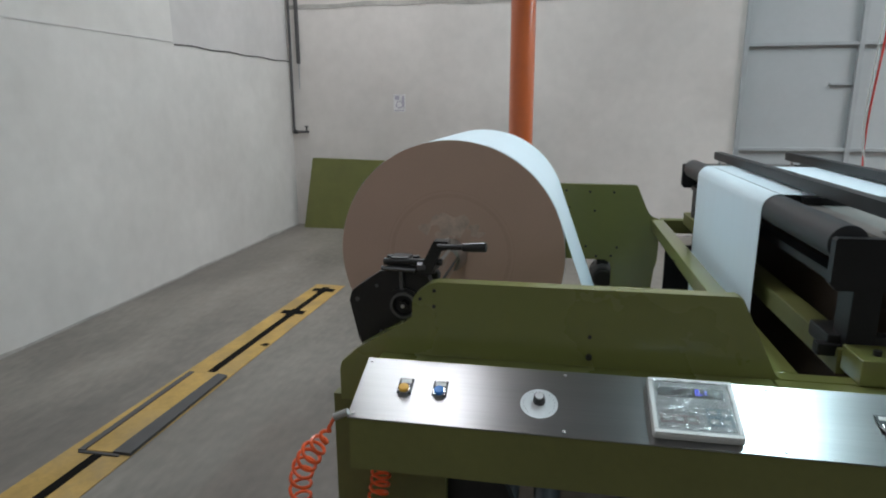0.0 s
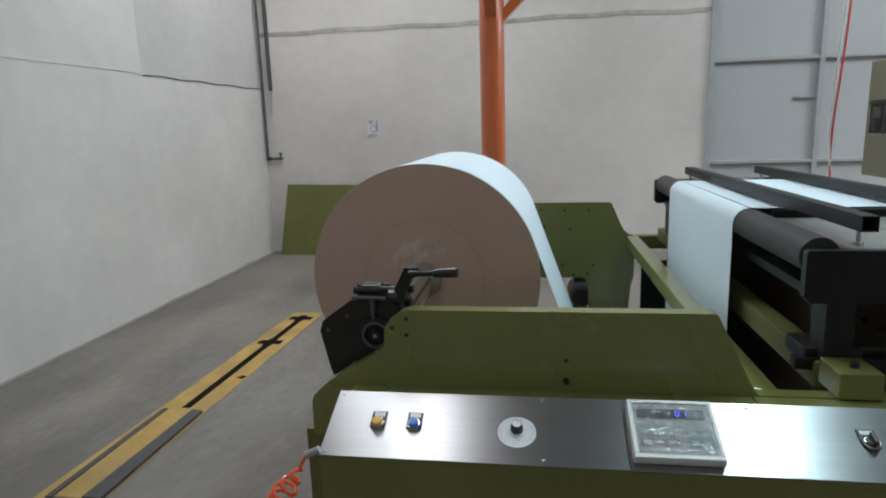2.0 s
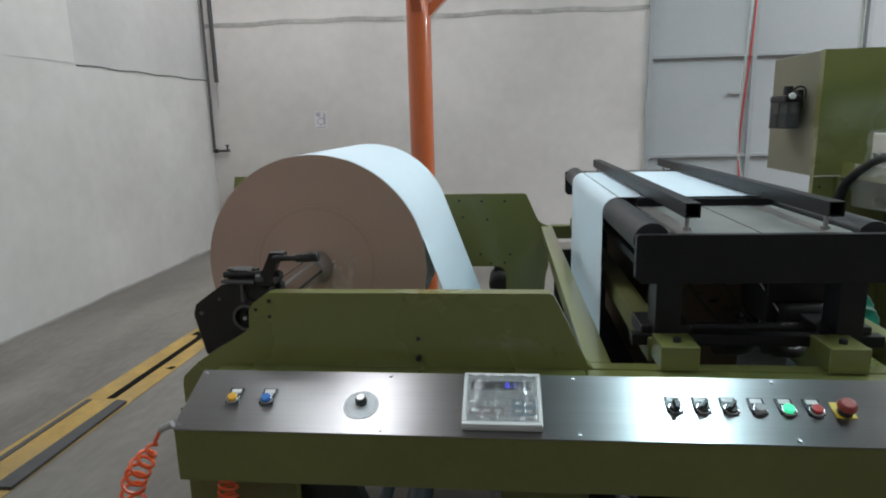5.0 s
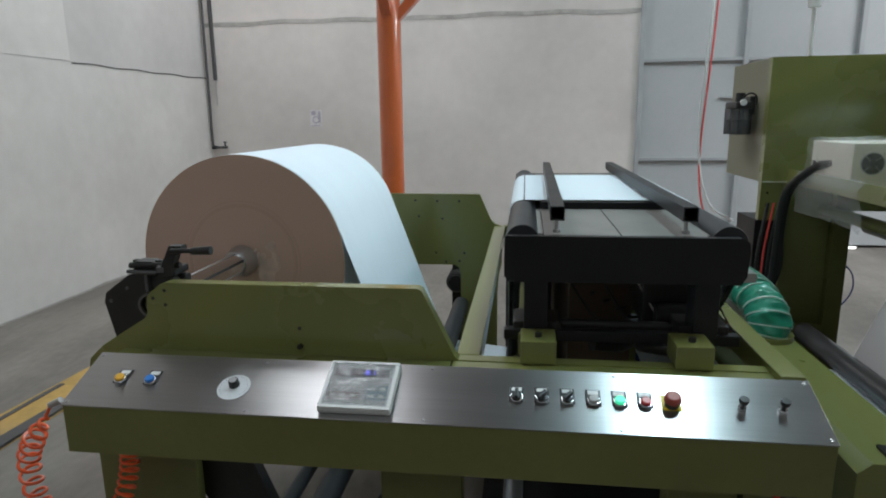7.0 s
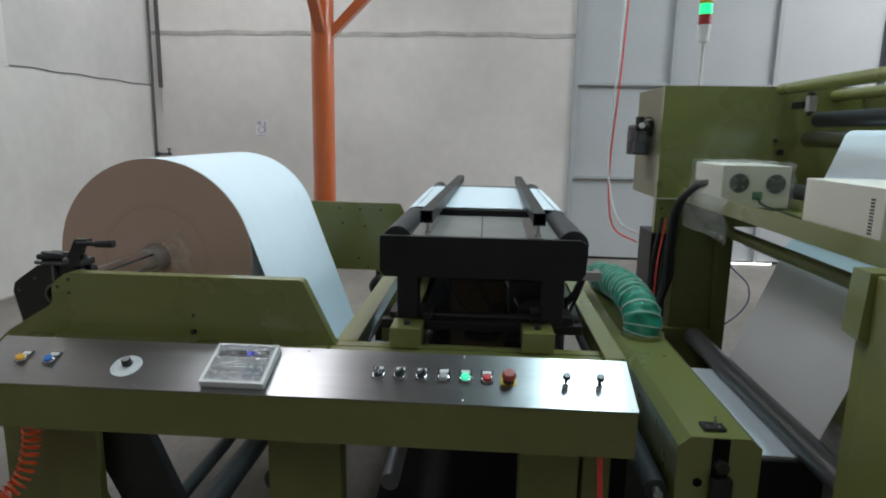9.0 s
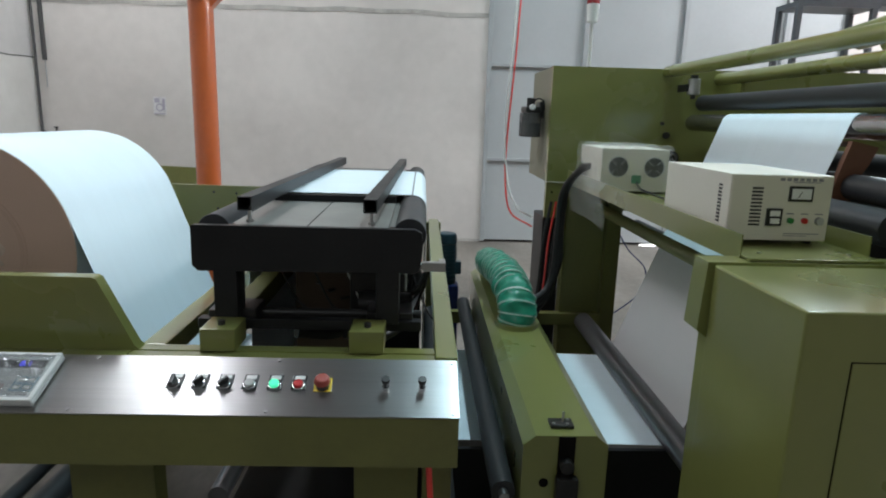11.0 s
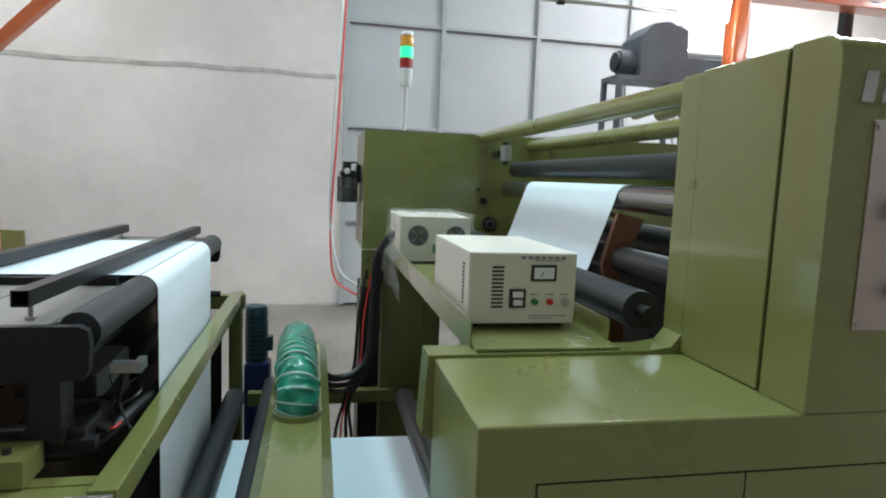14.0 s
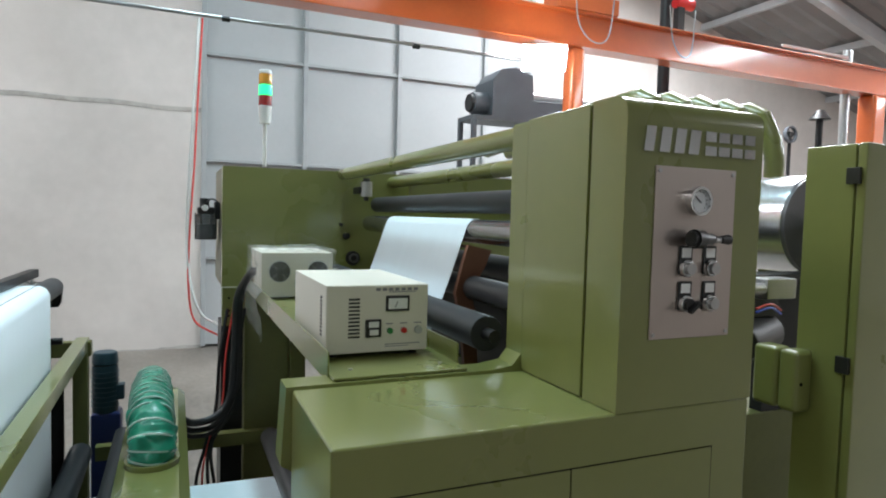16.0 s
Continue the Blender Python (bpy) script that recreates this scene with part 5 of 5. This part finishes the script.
for k, m_k in enumerate((RED_HOSE, mat("blue_air_hose", (0.03, 0.08, 0.6), 0.35))):
    hz = thing("air_line", 3.6, 1.44, 1.4, ("thin red air line" if k == 0 else "thin blue air line") + " across the black valve box", "hose", "thin air lines")
    part("tube", tube(smooth_path([(3.5, 1.41, 1.41 - 0.012 * k), (3.58, 1.42, 1.42 - 0.012 * k), (3.68, 1.46, 1.39 - 0.012 * k)]), 0.004, 6), m_k, hz)

# green air pipes behind the head
for k in range(5):
    x = 3.62 + 0.165 * k
    ap = thing("air_pipe", x, 2.1, 1.5, "olive bent air pipe rising over the machine", "pipe", "bent air pipes")
    low = 1.4 if k == 4 else 1.9
    part("pipe", tube([(x, 3.6, 2.12), (x, 2.5, 2.215), (x, 2.14, 2.225), (x + 0.005, 2.08, 2.19), (x + 0.03, 2.04, 2.08), (x + 0.04, 2.03, 1.98), (x + 0.04, 2.03, low)], 0.045, 20), GREEN, ap, smooth=25)
    part("seam", ring((x, 2.2, 2.223), (0, 1, -0.03), 0.044, 0.047, 0.006, 24), GREEN, ap)
# ---- orange crane frame, blower, conduit ----
def column(x, y, top, w, label):
    t = thing("orange_column", x, y, 0, label, "column", "orange steel columns")
    part("post", box(x - w / 2, x + w / 2, y - w / 2, y + w / 2, 0, top), ORANGE, t, bevel=0.035, seg=4)
    part("base_plate", box(x - w, x + w, y - w, y + w, 0, 0.015), ORANGE, t)
    return t


c1 = thing("orange_column", -0.276, 4.36, 0, "glossy round orange steel column with a diagonal brace", "column", "orange steel columns")
part("post", rod((-0.276, 4.36, 0), (-0.276, 4.36, 3.125), 0.083, seg=48), ORANGE, c1)
part("base_plate", box(-0.42, -0.13, 4.22, 4.5, 0, 0.015), ORANGE, c1)
part("brace", prism([(4.3, 2.3), (4.285, 2.4), (3.54, 3.125), (3.44, 3.125)], "x", -0.311, -0.241), ORANGE, c1, bevel=0.01)
part("brace", prism([(-0.215, 2.36), (-0.2, 2.29), (0.6, 3.07), (0.6, 3.125), (0.53, 3.125)], "y", 4.325, 4.395), ORANGE, c1, bevel=0.01)
column(4.83, 4.4, 3.125, 0.14, "glossy orange steel column beside the blower")
column(8.74, 4.4, 3.125, 0.2, "glossy orange steel column near the gable")
cr = thing("crane_beam", 4.5, 4.42, 3.1, "long orange steel I-beam on columns", "beam")
part("web", box(-1.2, 12.0, 4.385, 4.4, 3.14, 3.4), ORANGE, cr)
part("lower_flange", box(-1.2, 12.0, 4.32, 4.5, 3.125, 3.14), ORANGE, cr, bevel=0.004)
part("upper_flange", box(-1.2, 12.0, 4.32, 4.5, 3.4, 3.415), ORANGE, cr, bevel=0.004)
cr2 = thing("crane_trolley", 4.4, 4.4, 3.325, "orange hoist trolley with hanging cables", "hoist")
part("body", box(4.6, 5.2, 4.3, 4.55, 3.4155, 3.55), ORANGE, cr2, bevel=0.01)
part("motor", rod((5.95, 4.45, 3.7), (6.15, 4.45, 3.7), 0.05), RED, cr2)
part("motor_bracket", box(5.96, 6.04, 4.42, 4.48, 3.4155, 3.66), IRON, cr2)
for k, (x, w) in enumerate(((4.75, 0.4), (5.75, 0.3))):
    part("cable", tube(smooth_path([(x, 4.3, 3.6), (x + 0.03, 4.28, 3.3), (x + w * 0.4, 4.26, 3.16), (x + w * 0.8, 4.27, 3.22), (x + w, 4.3, 3.6)]), 0.006, 8), SHEET_FRAME, cr2)
fl = thing("flood_light", 4.5, 4.2, 2.95, "bright white LED floodlight under the orange beam", "lamp")
q = pose(4.37, 4.14, 2.93, -62, 0, -28)


def local_box(m, sx, sy, sz, oz):
    bm = bmesh.new()
    bmesh.ops.create_cube(bm, size=1, matrix=m @ Matrix.Translation((0, 0, oz)) @ Matrix.Diagonal((sx, sy, sz, 1)))
    return bm


part("housing", local_box(q, 0.27, 0.16, 0.05, 0.045), GREY_PLASTIC, fl, bevel=0.008)
# Lens drawn wider than the housing to stand in for the lamp's glare.
part("lens", local_box(q, 0.34, 0.2, 0.022, 0.008), LAMP_GLOW, fl, "glowing lens, enlarged to take in its glare", bevel=0.01)
part("bracket", rod((4.42, 4.2, 2.97), (4.45, 4.38, 3.1), 0.012), GREY_PLASTIC, fl)
bl = thing("blower", 4.6, 5.0, 2.36, "dark grey industrial blower with motor on a stand", "blower")
part("volute", prism([(4.33, 2.59), (4.33, 2.91), (4.42, 3.01), (4.56, 3.04), (4.74, 2.98), (4.76, 2.59)], "y", 4.9, 5.25), DUCT_GREY, bl, bevel=0.02)
part("motor", rod((4.19, 5.05, 2.71), (4.4, 5.05, 2.71), 0.1, seg=28), DUCT_GREY, bl, bevel=0.015)
part("motor_cap", rod((4.16, 5.05, 2.71), (4.2, 5.05, 2.71), 0.08, seg=28), IRON, bl, bevel=0.008)
for k in range(6):
    part("cooling_rib", ring((4.22 + 0.025 * k, 5.05, 2.71), (1, 0, 0), 0.098, 0.106, 0.008, 28), DUCT_GREY, bl)
part("outlet", box(4.76, 5.6, 4.95, 5.2, 2.58, 2.78), DUCT_GREY, bl, bevel=0.015)
part("outlet_pipe", rod((4.74, 5.1, 2.83), (5.5, 5.1, 2.83), 0.05), ALU, bl)
part("stand", box(4.14, 4.8, 4.9, 5.22, 2.55, 2.59), DUCT_GREY, bl)
for x in (4.16, 4.76):
    for y in (4.92, 5.2):
        part("leg", box(x - 0.02, x + 0.02, y - 0.02, y + 0.02, 0.0, 2.55), DUCT_GREY, bl)
dp = thing("vent_pipe", 6.35, 5.0, 2, "dark vertical vent pipe to the roof", "pipe")
part("pipe", rod((6.35, 5.0, 0.0), (6.35, 5.0, 5.85), 0.06), BLACK, dp)
ap2 = thing("exhaust_pipe", 8.4, 4.6, 0, "shiny metal exhaust pipe beside the column", "pipe")
part("pipe", rod((8.45, 4.5, 0.0), (8.45, 4.5, 3.6), 0.05), ALU, ap2)
part("dark_pipe", rod((8.2, 4.6, 0.0), (8.2, 4.6, 2.85), 0.035), BLACK, ap2)
part("bell", rod((8.2, 4.6, 2.85), (8.2, 4.6, 2.95), 0.11, 0.04), IRON, ap2, "dark bell cap")
part("gantry", box(7.4, 8.4, 4.46, 4.485, 3.5, 3.525), SHEET_FRAME, ap2)
wf = thing("stand_fan", 9.53, 6.0, 0, "small dark round fan on a thin stand", "fan")
part("post", rod((9.56, 6.0, 0.0), (9.56, 6.0, 2.85), 0.025, seg=10), BLACK, wf)
part("rim", ring((9.53, 5.97, 2.94), (0, 1, 0), 0.095, 0.115, 0.05, 28), DUCT_GREY, wf)
part("hub", rod((9.53, 5.95, 2.94), (9.53, 6.02, 2.94), 0.04, seg=16), IRON, wf)
for k in range(4):
    a = radians(20 + 90 * k)
    part("blade", tilted((9.53 + 0.065 * math.cos(a), 5.98, 2.94 + 0.065 * math.sin(a)), (0.08, 0.006, 0.045), (18, -math.degrees(a), 0)), DUCT_GREY, wf)
cd = thing("conduit", 1.8, 4.4, 2.95, "thin galvanised conduit with cable couplings", "conduit")
part("pipe", rod((-0.2, 4.385, 2.945), (4.35, 4.385, 2.965), 0.013, seg=14), ALU, cd)
for x in (1.0, 2.05, 3.4):
    part("coupling", rod((x - 0.025, 4.385, 2.9505), (x + 0.025, 4.385, 2.9505), 0.019, seg=14), IRON, cd)
part("clamp", rod((4.3, 4.385, 2.965), (4.6, 4.39, 3.1), 0.01), ALU, cd)
rh = thing("red_hose", 1.87, 4.4, 2, "red air hose hanging from the conduit", "hose")
part("tube", tube(smooth_path([(1.905, 4.37, 2.93), (1.895, 4.3, 2.75), (1.872, 4.25, 2.3), (1.856, 4.25, 1.95), (1.83, 4.25, 1.5), (1.825, 4.2, 1.2), (1.86, 4.12, 0.99), (1.99, 3.98, 0.915)]), 0.0065, 8), RED_HOSE, rh)
wc = thing("white_cable", 1.86, 4.4, 2, "white cable hanging from the conduit", "cable")
part("tube", tube(smooth_path([(1.885, 4.38, 2.93), (1.875, 4.3, 2.75), (1.848, 4.25, 2.3), (1.83, 4.25, 1.95), (1.815, 4.25, 1.5), (1.84, 4.2, 1.2), (1.9, 4.12, 1.03), (2.0, 4.02, 0.97)]), 0.008, 8), WHITE_CABLE, wc)

# ---- motors on the floor behind ----
bmm = thing("blue_motor", 1.41, 3.66, 0, "dark blue upright gear motor with teal cap", "motor")
part("gearbox", box(1.342, 1.488, 3.6, 3.74, 0.0, 0.6), BLUE_M, bmm, bevel=0.02)
part("motor", rod((1.408, 3.665, 0.595), (1.408, 3.665, 0.85), 0.062, seg=28), TEAL_M, bmm, bevel=0.006)
part("cap", rod((1.408, 3.665, 0.85), (1.408, 3.665, 0.918), 0.065, 0.058, seg=28), TEAL_M, bmm, bevel=0.012)
part("terminal_box", box(1.45, 1.5, 3.63, 3.7, 0.66, 0.74), TEAL_M, bmm, bevel=0.006)
for k in range(8):
    part("fin", ring((1.408, 3.665, 0.63 + 0.026 * k), (0, 0, 1), 0.061, 0.067, 0.005, 28), TEAL_M, bmm)
bk = thing("black_motor", 0.272, 3.72, 0.0, "black ribbed motor on a post behind the paper stand", "motor")
part("body", rod((0.272, 3.6, 0.63), (0.272, 3.84, 0.63), 0.058, seg=24), IRON, bk, bevel=0.006)
for k in range(7):
    part("fin", ring((0.272, 3.615 + 0.033 * k, 0.63), (0, 1, 0), 0.056, 0.068, 0.009, 24), ROLLER_GREY, bk)
part("end_cap", rod((0.272, 3.585, 0.63), (0.272, 3.602, 0.63), 0.05, seg=24), IRON, bk, bevel=0.005)
part("terminal_box", box(0.235, 0.305, 3.68, 3.76, 0.685, 0.73), IRON, bk, bevel=0.005)
part("post", box(0.235, 0.31, 3.66, 3.79, 0.0, 0.575), BLACK, bk)

# ---- floor strip and wall fixtures ----
fs = thing("floor_channel", -2.08, 2.5, 0, "worn yellow painted floor strip with a dark slot", "floor marking", kind="structure")
def along(y):
    return -2.06 + 0.024 * (y - 4.4)


def strip_prism(y0, y1, a, b, z0, z1):
    return prism([(along(y0) + a, y0), (along(y0) + b, y0), (along(y1) + b, y1), (along(y1) + a, y1)], "z", z0, z1)


part("paint", prism([(-2.44, -4.0), (-1.98, -4.0), (-1.952, 2.0), (-1.928, 3.7), (-1.902, 5.2), (-2.178, 5.2), (-2.228, 3.7), (-2.3, 2.0)], "z", 0.0, 0.004), YELLOW, fs)
part("slot", strip_prism(3.25, 5.1, -0.027, 0.027, 0.004, 0.0055), SLOT, fs)
part("slot", strip_prism(-4.0, 2.3, -0.027, 0.027, 0.004, 0.0055), SLOT, fs)
for y, w in ((4.42, 0.095), (5.04, 0.1)):
    part("slot_cross", box(along(y) - w, along(y) + w, y - 0.05, y + 0.035, 0.0056, 0.0068), SLOT, fs)
    part("slot_cross", box(along(y) - 0.035, along(y) + 0.035, y - 0.1, y + 0.07, 0.007, 0.0082), SLOT, fs)
part("chip", prism([(-2.0, 3.72), (-1.95, 3.7), (-1.932, 3.74), (-1.97, 3.76)], "z", 0.004, 0.0054), SLOT, fs, "chipped hole in the paint")
cv = thing("channel_cover", -2.09, 2.75, 0.005, "yellow cover plate edged with dark rubber strips", "cover plate")
part("plate", prism([(-2.185, 2.31), (-2.045, 2.31), (-2.02, 3.2), (-2.178, 3.2)], "z", 0.0045, 0.014), YELLOW, cv, bevel=0.002)
part("rubber_strip", prism([(-2.222, 2.3), (-2.188, 2.3), (-2.18, 3.21), (-2.212, 3.21)], "z", 0.0045, 0.018), RUBBER, cv, bevel=0.003)
part("rubber_strip", prism([(-2.042, 2.31), (-1.948, 2.31), (-1.948, 3.195), (-2.018, 3.21)], "z", 0.0045, 0.02), RUBBER, cv, bevel=0.003)
part("rubber_strip", box(-2.215, -2.0, 2.29, 2.305, 0.0045, 0.013), RUBBER, cv)
sg = thing("wall_sign", -2.08, 8.0, 1.54, "small faded grey printed sign on the wall", "sign")
part("sheet", box(-2.16, -2.0, 7.992, 7.9985, 1.54, 1.76), PAPER_SIGN, sg)
part("mark", ring((-2.08, 7.9905, 1.63), (0, 1, 0), 0.035, 0.048, 0.003, 24), INK_FADED, sg)
part("mark", box(-2.14, -2.08, 7.989, 7.992, 1.69, 1.745), INK_FADED, sg)
part("mark", box(-2.045, -2.015, 7.989, 7.992, 1.6, 1.74), INK_FADED, sg)
part("mark", box(-2.15, -2.02, 7.989, 7.992, 1.548, 1.56), INK_FADED, sg)
wp = thing("wall_pipe", -3.5, 7.9, 1.3, "grey water pipe with a tap in the wall corner", "pipe")
part("pipe", tube([(-3.53, 7.95, 4.6), (-3.53, 7.95, 2.5), (-3.535, 7.95, 1.33), (-3.525, 7.95, 1.29), (-3.5, 7.95, 1.28), (-3.33, 7.95, 1.28)], 0.017, 12), RUBBER, wp)
part("elbow", rod((-3.545, 7.95, 1.28), (-3.49, 7.95, 1.28), 0.026), IRON, wp)
part("tap", rod((-3.36, 7.95, 1.28), (-3.36, 7.95, 1.345), 0.012), IRON, wp)
part("tap_handle", rod((-3.385, 7.95, 1.35), (-3.335, 7.95, 1.35), 0.008), IRON, wp)
wp2 = thing("corner_trunking", -3.44, 7.96, 2.16, "dark trunking strip in the wall corner", "trunking")
part("strip", box(-3.455, -3.415, 7.955, 7.998, 2.16, 4.6), RUBBER, wp2, bevel=0.003)
part("cord", rod((-3.44, 7.985, 1.84), (-3.435, 7.985, 2.2), 0.007), SHEET_FRAME, wp2)
gp = thing("green_sheet", -2.3, 7.8, 0, "olive steel sheet panel standing against the wall", "steel panel")
part("panel", prism([(-3.4, 0.0), (-3.23, 0.945), (-1.5, 0.9), (-1.5, 0.0)], "y", 7.8, 7.85), GREEN_DULL, gp, bevel=0.004)
# pendant lamp over the machines
pl = thing("pendant_light", 2.08, 3.15, 6.01, "slim ceiling light hanging over the machine", "lamp")
ch = thing("blue_hose", 2.9, 4.5, 0.0, "thin dark blue air hose behind the machine", "hose")
part("tube", tube(smooth_path([(2.6, 4.3, 1.0), (2.83, 4.5, 0.68), (3.0, 4.52, 0.5), (2.95, 4.5, 0.3), (2.6, 4.5, 0.02)]), 0.005, 8), BLUE_M, ch)
hb = thing("high_bay_light", -1.1, 3.1, 6.0, "square white high-bay ceiling light", "lamp")
part("housing", box(-1.4, -0.8, 2.15, 4.05, 6.01, 6.08), WHITE, hb, bevel=0.01)
part("rod", rod((-1.1, 3.1, 6.08), (-1.1, 3.1, 6.42), 0.02), ALU, hb)
part("housing", box(1.85, 2.31, 1.8, 4.5, 6.01, 6.09), WHITE, pl, bevel=0.01)
for y in (2.3, 4.0):
    part("wire", rod((2.08, y, 6.09), (2.08, y, 7.2), 0.004, seg=6), CABLE, pl)

def motions():
    turn = [(i * 0.25, i * 0.25 * 360 / 2.12 - 12) for i in range(65)]
    for ob in (roll, shaft):
        walk(ob, [(t, pose(RX, RY, RZ, 0, a, 0)) for t, a in turn])


motions()
